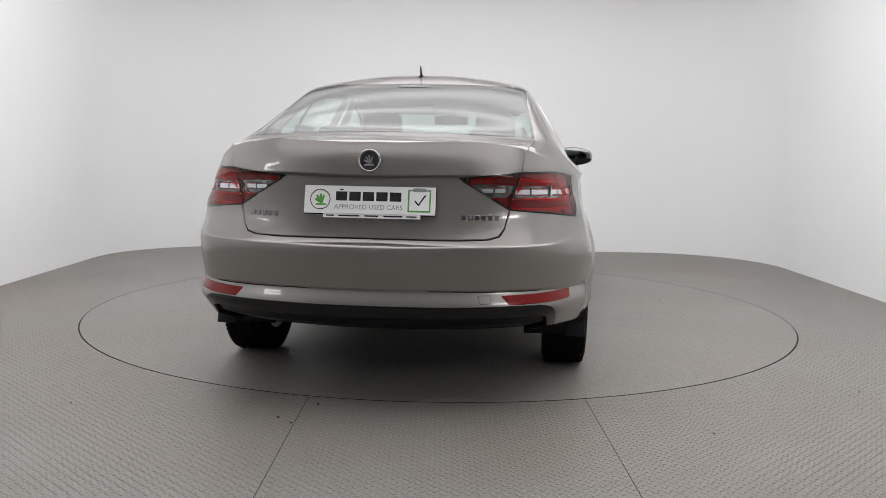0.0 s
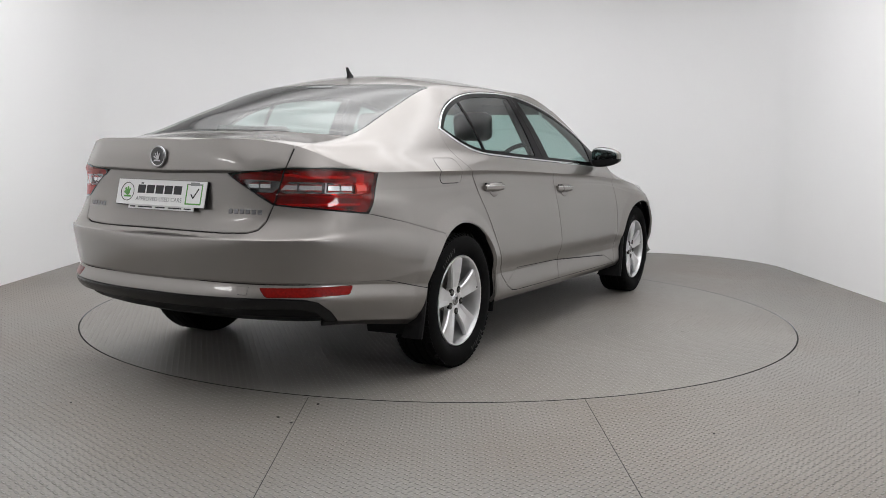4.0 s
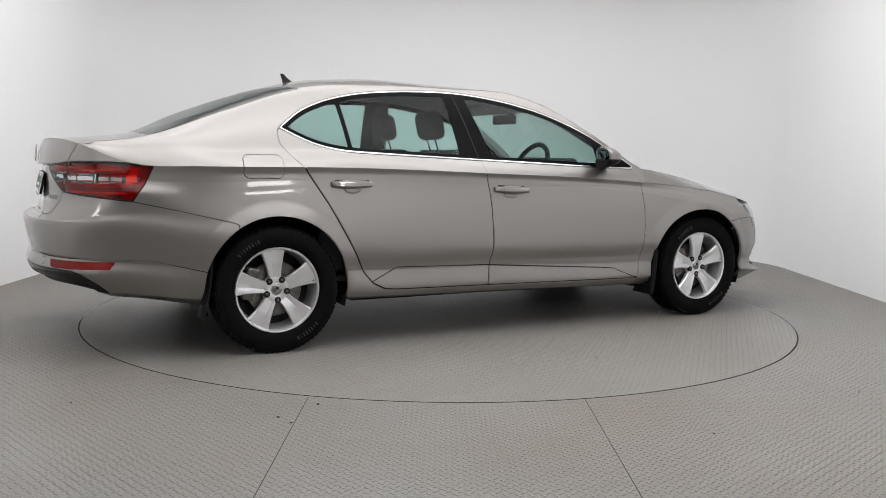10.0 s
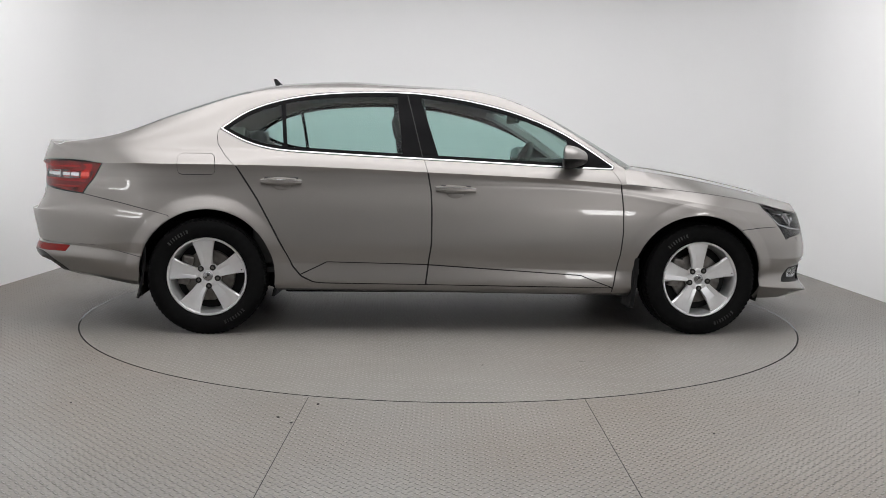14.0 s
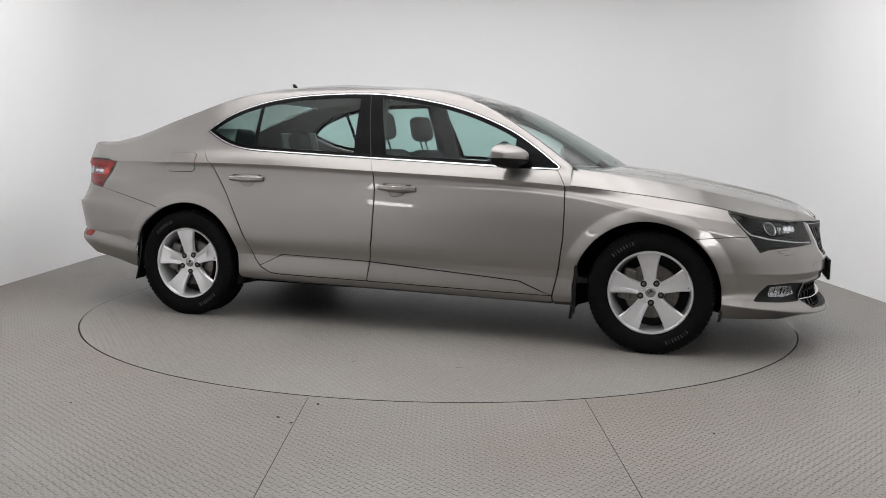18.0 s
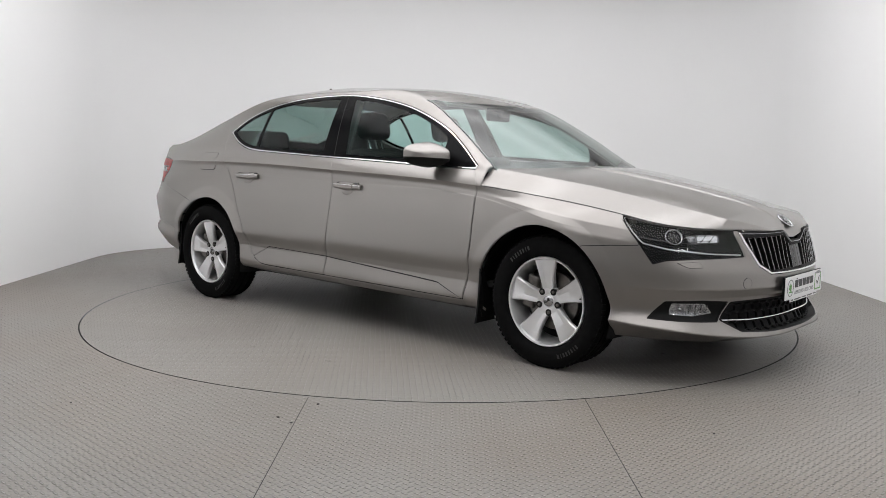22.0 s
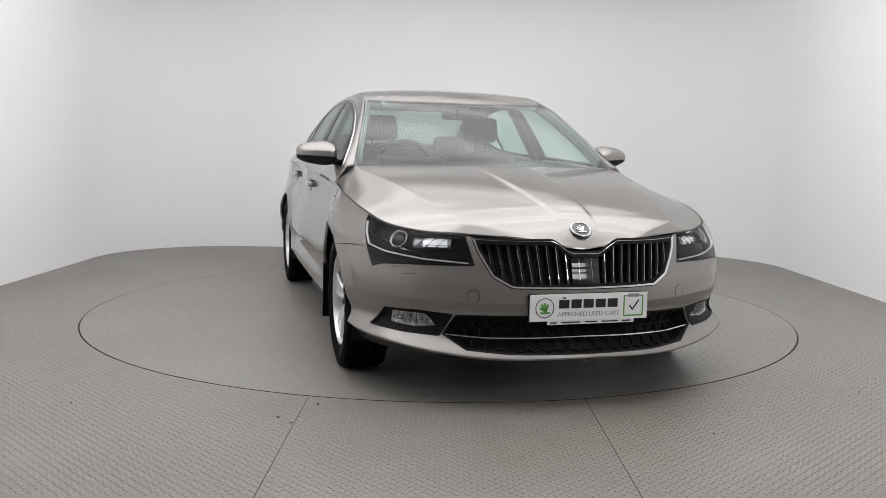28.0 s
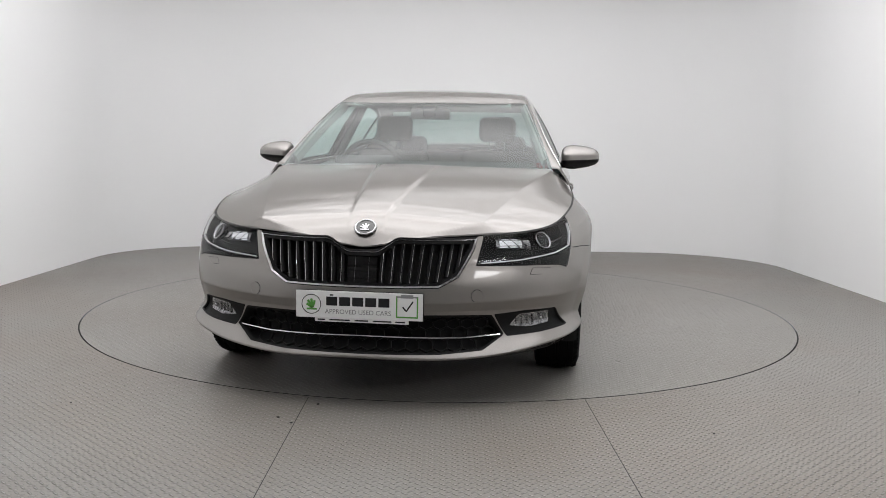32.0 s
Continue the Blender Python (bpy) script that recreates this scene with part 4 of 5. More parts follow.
def grille():
    reach = lambda s: np.maximum(polygon(s.c[:, :2], GRILLE), 0.85 * (s.c[:, 1] - edge_z(s.c[:, 0])))
    gap, rest_in = grille_skin.split(-(reach(grille_skin) + 0.0035))
    bright, rest_in = rest_in.split(-(reach(rest_in) + 0.0100))
    liner, inside = rest_in.split(-(reach(rest_in) + 0.021))
    root = sheet("grille", both(inside.pushed(-0.045)), GAP, CAR, "black radiator grille with upright slats")
    sheet("grille_seal", both(gap.pushed(-0.006)), GAP, root)
    top, bright = bright.split(polygon(bright.c[:, :2], GRILLE) - 0.85 * (bright.c[:, 1] - edge_z(bright.c[:, 0])))
    line, top = top.split(reach(top) + 0.0085)
    sheet("grille_lip", both(top), BLACK, root, "", 0.02)
    sheet("grille_frame", both(line.pushed(0.001)), SLAT_EDGE, root, "thin bright upper line", 0.01)
    sheet("grille_frame", both(bright.pushed(0.003)), CHROME, root, "bright chrome surround", 0.006)
    sheet("grille_liner", both(liner.pushed(-0.003)), BLACK, root, "", 0.02)
    panel = inside.split(inside.c[:, 0] - 0.062)[0].pushed(-0.016)
    sheet("radar_panel", both(panel), GLOSSBLACK, root, "smooth dark sensor panel", 0.02)
    for side in (1, -1):
        part("panel_groove", sweep(*along([0.030] * 8, np.linspace(.522, .622, 8), 0.0150, side), 0.0010, 0.004), DARK_CHROME, root)
        for k in range(9):
            b, t = 0.080 + 0.0385 * k, 0.087 + 0.0440 * k
            lo = .520 if b < .30 else .520 + (b - .30) * 0.55
            hi = float(edge_z(t)) - 0.026
            zs = np.linspace(lo, hi, 9)
            us = np.interp(zs, [.51, .69], [b, t])
            us = np.minimum(us, np.interp(zs, [.5, .542, .645, .70], [.305, .386, .458, .482]))
            slat = part("slat", sweep(*along(us, zs, 0.010, side), 0.0070, 0.04), BLACK, root)
            part("slat_edge", sweep(*along(us + 0.0045, zs, 0.0088, side), 0.0009, 0.002), CHROME, slat, "thin chrome edge")


def hex_net(u0, u1, z0, z1, w, h, keep, depth, side, bm):
    """A net of flat hexagon ribs on the skin."""
    done = set()
    rows, cols = int((z1 - z0) / (h * 0.75)) + 2, int((u1 - u0) / w) + 2
    for r in range(rows):
        for c in range(cols):
            cu, cz = u0 + (c + 0.5 * (r % 2)) * w, z0 + r * h * 0.75
            corner = [(cu + dx * w, cz + dz * h) for dx, dz in ((0, .5), (.5, .25), (.5, -.25), (0, -.5), (-.5, -.25), (-.5, .25))]
            for a, b in zip(corner, corner[1:] + corner[:1]):
                key = tuple(sorted(((round(a[0], 3), round(a[1], 3)), (round(b[0], 3), round(b[1], 3)))))
                if key in done or not (keep(*a) and keep(*b)) or max(a[0], b[0]) <= 0.0:
                    continue
                done.add(key)
                sweep(*along([max(a[0], .001), max(b[0], .001)], [a[1], b[1]], depth, side), 0.0026, 0.012, bm)


def intake():
    root = sheet("lower_intake", both(intake_skin.pushed(-0.055)), BLACK, CAR, "black lower air intake with hexagon mesh")
    edge_skin = intake_skin.split(-(polygon(intake_skin.c[:, :2], INTAKE) + 0.007))[0]
    sheet("intake_frame", both(edge_skin), BLACK, root, "", 0.05)

    def keep(u, z):
        return polygon(np.array([(max(u, 0), z)]), INTAKE)[0] < -0.004

    for side in (1, -1):
        bm = bmesh.new()
        hex_net(0.0, .62, .240, .385, 0.062, 0.044, keep, 0.026, side, bm)
        tagged(part("hexagon_mesh", bm, BLACK, root), kind="stuff")
        us = np.linspace(.615, 0.0, 24)
        part("chrome_strip", sweep(*along(us, np.interp(us, [0, .44, .62], [.297, .291, .300]), 0.006, side), 0.0038, 0.012), CHROME, root, "thin chrome strip")


def headlamps():
    lens = pair("headlamp", headlamp_skin, LENS, label="clear headlamp lens over a dark projector housing")
    depth_fn = headlamp_skin.pushed(-0.055)
    edge = headlamp_skin.split(-(polygon(headlamp_skin.c[:, :2], HEADLAMP) + 0.007))[0]
    low = headlamp_skin.split(polygon(headlamp_skin.c[:, :2], [(.99, .50), (1.05, .665), (.965, .640), (.906, .610), (.777, .598), (.47, .594), (.47, .50)]))[0]
    for k, side in enumerate((1, -1)):
        flip = (lambda s: s) if side == 1 else (lambda s: s.mirrored())
        sheet("lamp_housing", flip(depth_fn), HOUSING, lens[k])
        sheet("lamp_bezel", flip(edge.pushed(-0.003)), BLACK, lens[k], "", 0.05)
        sheet("lower_bezel", flip(low.pushed(-0.008)), HOUSING, lens[k], "", 0.02)
        # light guide along the lower edge and up the outer end
        us = np.interp(np.linspace(0, 5, 26), range(6), (1.108, 1.070, 1.018, .900, .700, .510))
        zs = np.interp(np.linspace(0, 5, 26), range(6), (.742, .700, .652, .628, .607, .597))
        part("light_guide", sweep(*along(us, zs, 0.003, side), 0.0026, 0.010), GUIDE, lens[k], "pale daytime light guide")
        p, n = spot(.862, .690, 0.030, side)
        turn = n.to_track_quat("Z", "Y").to_matrix().to_4x4()
        m = Matrix.Translation(p) @ turn
        ring = part("projector_ring", bm_lathe([(.030, -.02), (.036, -.01), (.041, .008), (.038, .012), (.033, .002), (.030, -.02)], 32, "Z", m), SLAT_EDGE, lens[k], "", True)
        bm = bmesh.new()
        bmesh.ops.create_uvsphere(bm, u_segments=24, v_segments=12, radius=.030, matrix=m @ Matrix.Diagonal((1, 1, 0.45, 1)))
        part("projector_lens", bm, GLOSSBLACK, ring, "round projector lens", True)
        # bright reflector box beside the projector
        us = np.linspace(.785, .600, 6)
        part("main_reflector", sweep(*along(us, [.684] * 6, 0.034, side), .022, 0.012), REFLECT, lens[k], "silvery faceted reflector")
        part("reflector_insert", sweep(*along(np.linspace(.735, .615, 4), [.684] * 4, 0.030, side), .019, 0.004), WHITE_LENS, lens[k], "bright reflector insert")
        for j in range(3):
            uu = .77 - 0.052 * j
            part("reflector_rib", sweep(*along([uu, uu - .045], [.666, .702], 0.029, side), 0.0016, 0.006), DARK_CHROME, lens[k])


def fog_lamps():
    lens = pair("fog_lamp_bezel", fog_skin.pushed(-0.012), BLACK, label="black fog lamp surround with a clear lamp", rim=0.01)
    edge = fog_skin.split(-(polygon(fog_skin.c[:, :2], FOG) + 0.006))[0]
    lamp = [(.880, .332), (.868, .376), (.700, .374), (.655, .330), (.76, .322)]
    clear = fog_skin.split(polygon(fog_skin.c[:, :2], lamp))[0]
    for k, side in enumerate((1, -1)):
        flip = (lambda s: s) if side == 1 else (lambda s: s.mirrored())
        sheet("bezel_rim", flip(edge), BLACK, lens[k], "", 0.015)
        g = sheet("fog_lens", flip(clear.pushed(-0.005)), LENS, lens[k], "clear fog lamp lens")
        sheet("fog_reflector", flip(clear.pushed(-0.011)), REFLECT, lens[k])
        p, n = spot(.825, .350, 0.010, side)
        bm = bmesh.new()
        bmesh.ops.create_uvsphere(bm, u_segments=16, v_segments=8, radius=.009, matrix=Matrix.Translation(p))
        part("fog_bulb", bm, REFLECT, lens[k], "", True)
        for j in range(4):
            u = .78 - 0.03 * j
            part("fog_rib", sweep(*along([u, u - .006], [.333, .368], 0.007, side), 0.002, 0.004), DARK_CHROME, lens[k])


def tail_lamps():
    CLEAR_A = [(5.475, .868), (5.42, .916), (5.03, .912), (5.045, .868)]
    CLEAR_B = [(5.66, .925), (5.43, .917), (5.49, .869), (5.565, .871)]
    CBAR = [(5.12, .952), (5.045, .950), (5.075, .855), (5.46, .850), (5.46, .860), (5.105, .866), (5.10, .90), (5.085, .938)]
    for name, skin, clear_poly, label in (("tail_lamp", lamp_body, CLEAR_A, "red and clear tail lamp on the rear wing"), ("boot_lamp", lamp_boot, CLEAR_B, "red and clear tail lamp on the boot lid")):
        clear, red = skin.split(polygon(skin.c[:, :2], clear_poly))
        border = skin.split(-(polygon(skin.c[:, :2], TAIL_LAMP) + 0.005))[0]
        roots = pair(name, red, RED_LENS, label=label)
        for k, side in enumerate((1, -1)):
            flip = (lambda s: s) if side == 1 else (lambda s: s.mirrored())
            sheet("clear_lens", flip(clear.pushed(-0.001)), LENS, roots[k], "clear lamp band")
            ripple = 0.022 + 0.006 * np.sin(skin.c[:, 0] * 70) * np.sin(skin.c[:, 1] * 90 + skin.c[:, 0] * 30)
            base = skin.pushed(-ripple)
            mid_back, red_back = base.split(polygon(base.c[:, :2], clear_poly))
            sheet("lamp_back", flip(red_back), RED_BACK, roots[k], "deep red lamp chamber")
            sheet("lamp_chamber", flip(mid_back), CHAMBER, roots[k], "dark mirrored lamp chamber")
            sheet("lamp_edge", flip(border.pushed(0.001)), GLOSSBLACK, roots[k], "", 0.03)
            if name == "tail_lamp":
                cb = skin.split(polygon(skin.c[:, :2], CBAR))[0]
                sheet("light_bar", flip(cb.pushed(-0.012)), TAIL_GLOW, roots[k], "red C-shaped light guide", 0.01)
                for zz, u0, u1 in ((.935, 5.44, 5.13), (.822, 5.47, 5.10)):
                    part("light_bar", sweep(*along(np.linspace(u0, u1, 10), np.linspace(zz, zz + .004, 10), 0.010, side), 0.006, 0.008), TAIL_GLOW, roots[k], "red light guide")
                us, zs = np.linspace(5.475, 5.05, 14), [.864] * 14
                part("bright_strip", sweep(*along(us, zs, 0.001, side), 0.0028, 0.01), CHROME, roots[k])
                for u0, u1 in ((5.455, 5.385), (5.375, 5.275), (5.245, 5.190), (5.182, 5.125)):
                    part("reflector_facet", sweep(*along(np.linspace(u0, u1, 4), [.892] * 4, 0.013, side), 0.017, 0.008), WHITE_LENS, roots[k], "bright mirrored facet")
                part("divider", sweep(*along([5.262, 5.258], [.871, .914], 0.004, side), 0.0035, 0.012), CHROME, roots[k])
                part("red_block", sweep(*along(np.linspace(5.105, 5.050, 4), [.891] * 4, 0.004, side), 0.021, 0.012), TAIL_GLOW, roots[k], "bright red lamp block")
            else:
                part("bright_strip", sweep(*along(np.linspace(5.65, 5.568, 6), np.linspace(.919, .871, 6), 0.001, side), 0.0022, 0.01), CHROME, roots[k])
                part("bright_strip", sweep(*along(np.linspace(5.568, 5.495, 6), [.868] * 6, 0.001, side), 0.0024, 0.01), CHROME, roots[k])
                for u0, u1 in ((5.600, 5.552), (5.544, 5.500)):
                    part("reflector_facet", sweep(*along(np.linspace(u0, u1, 4), [.897] * 4, 0.013, side), 0.014, 0.008), WHITE_LENS, roots[k], "bright mirrored facet")
    pair("rear_reflector", reflector_skin.pushed(0.001), REFLEX, (BUMPER_R, BUMPER_R), "long red reflector", 0.01)


RED_BACK = varied(material("red_chamber", (0.35, 0.02, 0.015), 0.3, 0.3, 0.3), (0.55, 0.018, 0.012), (0.06, 0.004, 0.004), 10, (0.2, 0.4))
CHAMBER = varied(material("lamp_chamber", (0.1, 0.1, 0.1), 0.2, 0.9), (0.42, 0.42, 0.43), (0.03, 0.03, 0.032), 38, (0.1, 0.3))
TAIL_GLOW = material("red_plastic", (0.80, 0.05, 0.03), 0.25, 0.0, 1.0)
REFLEX = varied(material("reflex_red", (0.20, 0.01, 0.008), 0.2, 0.0, 0.0, 0.18), (0.24, 0.007, 0.005), (0.12, 0.004, 0.003), 120, (0.15, 0.3))
grille()
intake()
headlamps()
fog_lamps()
tail_lamps()


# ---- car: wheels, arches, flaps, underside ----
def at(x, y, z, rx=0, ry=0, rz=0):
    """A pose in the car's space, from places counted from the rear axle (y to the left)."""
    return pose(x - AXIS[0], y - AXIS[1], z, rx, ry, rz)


CAP = material("cap_black", (0.015, 0.015, 0.016), 0.3, 0.0, 0.6)


def wheel():
    root = new("wheel")
    root.parent = CAR
    tagged(root, "silver five-spoke alloy wheel with a black tyre")
    side = [(.219, -.080), (.228, -.093), (.245, -.102), (.268, -.1075), (.292, -.105), (.309, -.0985), (.318, -.092), (.3215, -.088), (.3245, -.078)]
    tread = []
    for a, b in ((-.078, -.052), (-.045, -.006), (.006, .045), (.052, .078)):
        tread += [(.3205, a - .0005), (.3275, a + .001), (.3275, b - .001), (.3205, b + .0005)]
    other = [(r, -y) for r, y in side[::-1]]
    part("tyre", bm_lathe(side + tread[1:-1] + other, 96), RUBBER, root, "black road tyre", True).data.set_sharp_from_angle(angle=radians(40))
    bm = bmesh.new()
    for k in range(72):   # shoulder blocks of the tread
        for s in (-1, 1):
            a = 2 * math.pi * (k + (0.5 if s > 0 else 0)) / 72
            m = Matrix.Rotation(a, 4, "Y") @ pose(.3225, .085 * s, 0, 0, 0, 22 * s)
            bm_box((.009, .021, .016), m, 0.0, bm)
    tagged(part("tread", bm, RUBBER, root), kind="stuff")
    bm = bmesh.new()
    for k, (a, w) in enumerate([(a0 + 3.6 * i, w0) for a0 in (112, 292) for i, w0 in enumerate((3, 1, 2.4, 2.4, 2, 2.2, 1, 2.4))]):
        m = Matrix.Rotation(radians(-a), 4, "Y") @ pose(.273, -.1072, 0)
        bm_box((.020, .0022, .0035 * w), m, 0.0, bm)
    tagged(part("sidewall_marking", bm, material("tyre_mark", (0.022, 0.022, 0.022), 0.7), root, "faint raised marks"), kind="stuff")
    rim = [(.2215, -.078), (.2225, -.088), (.219, -.0935), (.212, -.092), (.208, -.083), (.205, -.065), (.200, -.02), (.193, .03), (.192, .075), (.215, .088)]
    part("rim", bm_lathe(rim, 80), ALLOY, root, "silver rim", True).data.set_sharp_from_angle(angle=radians(50))
    prof = [(-1, .036), (-1, .007), (-.88, .0), (.30, .0045), (.42, .002), (.88, .0), (1, .007), (1, .036)]
    for k in range(5):
        bm = bmesh.new()
        rows = []
        for j in range(12):
            q = j / 11
            r = .040 + .169 * q
            w = .030 + .010 * q + .027 * q * q
            y = -.060 - .006 * math.sin(q * math.pi) - .020 * q
            rows.append([bm.verts.new((r, y + d * (1 - .55 * q if d > .02 else 1), w * t)) for t, d in prof])
        for a, b in zip(rows, rows[1:]):
            for i in range(len(prof) - 1):
                bm.faces.new((a[i], a[i + 1], b[i + 1], b[i]))
        bm.faces.new(rows[-1])
        bmesh.ops.recalc_face_normals(bm, faces=bm.faces)
        bmesh.ops.transform(bm, matrix=Matrix.Rotation(radians(-(96 + 72 * k)), 4, "Y"), verts=bm.verts)
        ob = part("spoke", bm, ALLOY, root, "", True)
        ob.data.set_sharp_from_angle(angle=radians(28))
    part("hub", bm_lathe([(.0, -.063), (.030, -.063), (.033, -.060), (.038, -.0625), (.060, -.064), (.070, -.060), (.074, -.050), (.074, -.02)], 48), ALLOY, root, "", True).data.set_sharp_from_angle(angle=radians(35))
    cap = part("centre_cap", bm_lathe([(.0, -.0685), (.020, -.0675), (.027, -.0650), (.028, -.060)], 32), SLAT_EDGE, root, "silver centre cap with a dark badge", True)
    bm = bmesh.new()
    for a, l in ((35, .016), (65, .018), (95, .013), (215, .012)):
        bm_box((l, .0015, .0045), Matrix.Rotation(radians(-a), 4, "Y") @ pose(.009, -.0692, 0), 0.0, bm)
    part("cap_badge", bm, CAP, cap)
    for k in range(5):
        m = Matrix.Rotation(radians(-(96 + 36 + 72 * k)), 4, "Y") @ pose(.056, 0, 0)
        # dark disc for the shade inside each bolt hole; the hub itself is solid
        part("bolt_shade", bm_lathe([(.0, -.0648), (.0150, -.0648), (.0168, -.066), (.0168, -.05)], 20, "Y", m), GAP, root)
        part("wheel_bolt", bm_lathe([(.0, -.0705), (.0075, -.0695), (.0085, -.064)], 6, "Y", m), STEEL, root)
    part("brake_disc", bm_lathe([(.055, -.035), (.075, -.036), (.080, -.022), (.143, -.022), (.145, -.018), (.145, .004), (.07, .004)], 56), STEEL, root, "worn steel brake disc")
    part("caliper", bm_box((.07, .06, .17), pose(-.125, -.012, .03, 0, 12, 0), 0.012), STEEL, root)
    # added dark disc: gives the barrel's inner shade and stops the view through
    part("barrel_shade", bm_lathe([(.0, .03), (.194, .03), (.194, .035), (.0, .035)], 40), GAP, root)
    part("valve", bm_cyl(.0035, .0035, .03, Matrix.Rotation(radians(-12), 4, "Y") @ pose(.196, -.07, 0, 90), seg=8), GAP, root)
    return root


W = wheel()
W.matrix_basis = at(0, -.7915, .3275)
copy_thing(W, at(2.841, -.797, .3275, 0, 1.5, 0))
copy_thing(W, at(0, .7915, .3275, 0, 20, 180))
copy_thing(W, at(2.841, .797, .3275, 0, 45, 180))


def arch_liner(x, z, r, sgn):
    bm = bmesh.new()
    rows = []
    for k in range(25):
        a = radians(-18 + 216 * k / 24)
        rows.append([bm.verts.new((x - AXIS[0] + rr * math.cos(a), sgn * y - AXIS[1], z + rr * math.sin(a))) for rr, y in ((r - .001, .885), (r + .012, .86), (r + .03, .60), (.06, .58))])
    for a, b in zip(rows, rows[1:]):
        for i in range(3):
            bm.faces.new((a[i], a[i + 1], b[i + 1], b[i]))
    return bm


for sgn in (-1, 1):
    for (ax, az, ar) in ARCHES:
        part("arch_liner", arch_liner(ax, az, ar, sgn), BLACK, CAR, "black wheel arch liner", True)


def flap(x, y0, y1, z0, z1, lean):
    """A soft plastic mudflap with a folded outer edge, curving back towards its foot."""
    bm = bmesh.new()
    front, back = [], []
    for k in range(9):
        q = k / 8
        z = z1 + (z0 - z1) * q
        xo = x - lean * q * q
        row = [(xo + .018 * (1 - q * .3), y1 * 1.0), (xo + .004, y1 - .012 * np.sign(y1)), (xo, y1 + (y0 - y1) * (.2 + .8 * q) * .5), (xo, y1 + (y0 - y1) * (.2 + .8 * q))]
        front.append([bm.verts.new((a - AXIS[0], b - AXIS[1], z)) for a, b in row])
        back.append([bm.verts.new((a - .010 - AXIS[0], b - AXIS[1], z)) for a, b in row])
    for grid, flip in ((front, False), (back, True)):
        for a, b in zip(grid, grid[1:]):
            for i in range(3):
                f = (a[i], a[i + 1], b[i + 1], b[i])
                bm.faces.new(f[::-1] if flip else f)
    for a, b, c, d in [(front[k][0], front[k + 1][0], back[k + 1][0], back[k][0]) for k in range(8)] + [(front[-1][i], front[-1][i + 1], back[-1][i + 1], back[-1][i]) for i in range(3)]:
        bm.faces.new((a, b, c, d))
    bmesh.ops.recalc_face_normals(bm, faces=bm.faces)
    return bm


for sgn in (-1, 1):
    part("mudflap", flap(-.345, sgn * .79, sgn * .890, .205, .50, .040), BLACK, CAR, "black plastic mudflap")
    part("mudflap", flap(2.446, sgn * .74, sgn * .918, .165, .455, .022), BLACK, CAR, "black plastic mudflap")

for size, m in (((1.95, 1.60, .05), at(1.40, 0, .255)), ((3.3, 1.10, .09), at(1.50, 0, .270)), ((.38, 1.20, .03), at(3.30, 0, .215)), ((.44, .80, .04), at(-.58, 0, .380))):
    part("underbody", bm_box(size, m, .015), BLACK, CAR, "dark underbody panel")


# ---- car: mirrors, handles, badges, plates, aerial ----
WHITE = varied(material("plate_white", (0.82, 0.82, 0.82), 0.35, 0, 0.3), (0.84, 0.84, 0.84), (0.80, 0.80, 0.80), 40, (0.3, 0.4))
INK = material("black_ink", (0.01, 0.01, 0.012), 0.4)
GREEN = material("green_ink", (0.10, 0.32, 0.06), 0.4)
GREY_INK = material("grey_ink", (0.25, 0.25, 0.26), 0.5)
MIRROR = material("mirror_glass", (0.22, 0.235, 0.24), 0.02, 1.0)


def blob(centre, size, power, nu=56, nv=36):
    """A superellipsoid skin, as a Skin in car places."""
    a = np.linspace(0, 2 * math.pi, nu)
    b = np.linspace(-math.pi / 2, math.pi / 2, nv)
    sp = lambda t, e: np.sign(t) * np.abs(t) ** e
    A, B = np.meshgrid(a, b, indexing="ij")
    x = sp(np.cos(B), power[1]) * sp(np.cos(A), power[0])
    y = sp(np.cos(B), power[1]) * sp(np.sin(A), power[0])
    z = sp(np.sin(B), power[1])
    pts = np.stack([x * size[0], y * size[1], z * size[2]], 2) + np.array(centre)
    return Skin.grid(pts, np.stack([pts[..., 0], pts[..., 2]], 2), False)


def shaped_mirror():
    s = blob((0, 0, 0), (1, 1, 1), (0.55, 0.50))
    v = s.v.copy()
    # domed towards the front, cut off flat behind, tapering outwards and rising at the tip
    x, y, z = v[:, 0], v[:, 1], v[:, 2]
    out = -y
    px = np.where(x > 0, x * .100, x * .036)
    nose = 1 - .50 * np.clip(x, 0, 1) ** 1.3
    taper = 1 - .22 * np.clip(out, -1, 1)
    v2 = np.stack([px * taper + 2.035 - .028 * out, -.905 + y * .108, 1.024 + z * np.where(z > 0, .076, .062) * nose * (1 - .36 * np.clip((out + .35) / 1.35, 0, 1) ** 1.4) + .004 * out], 1)
    sk = Skin(v2, s.n, np.stack([v2[:, 0], v2[:, 2]], 1), s.f)
    fn = np.cross(v2[sk.f[:, 1]] - v2[sk.f[:, 0]], v2[sk.f[:, 2]] - v2[sk.f[:, 0]])
    n = np.zeros_like(v2)
    for k in range(3):
        np.add.at(n, sk.f[:, k], fn)
    n /= np.maximum(np.linalg.norm(n, axis=1, keepdims=True), 1e-9)
    if ((n * (v2 - v2.mean(0))).sum()) < 0:
        n = -n
        sk.f = sk.f[:, ::-1]
    sk.n = n
    return sk


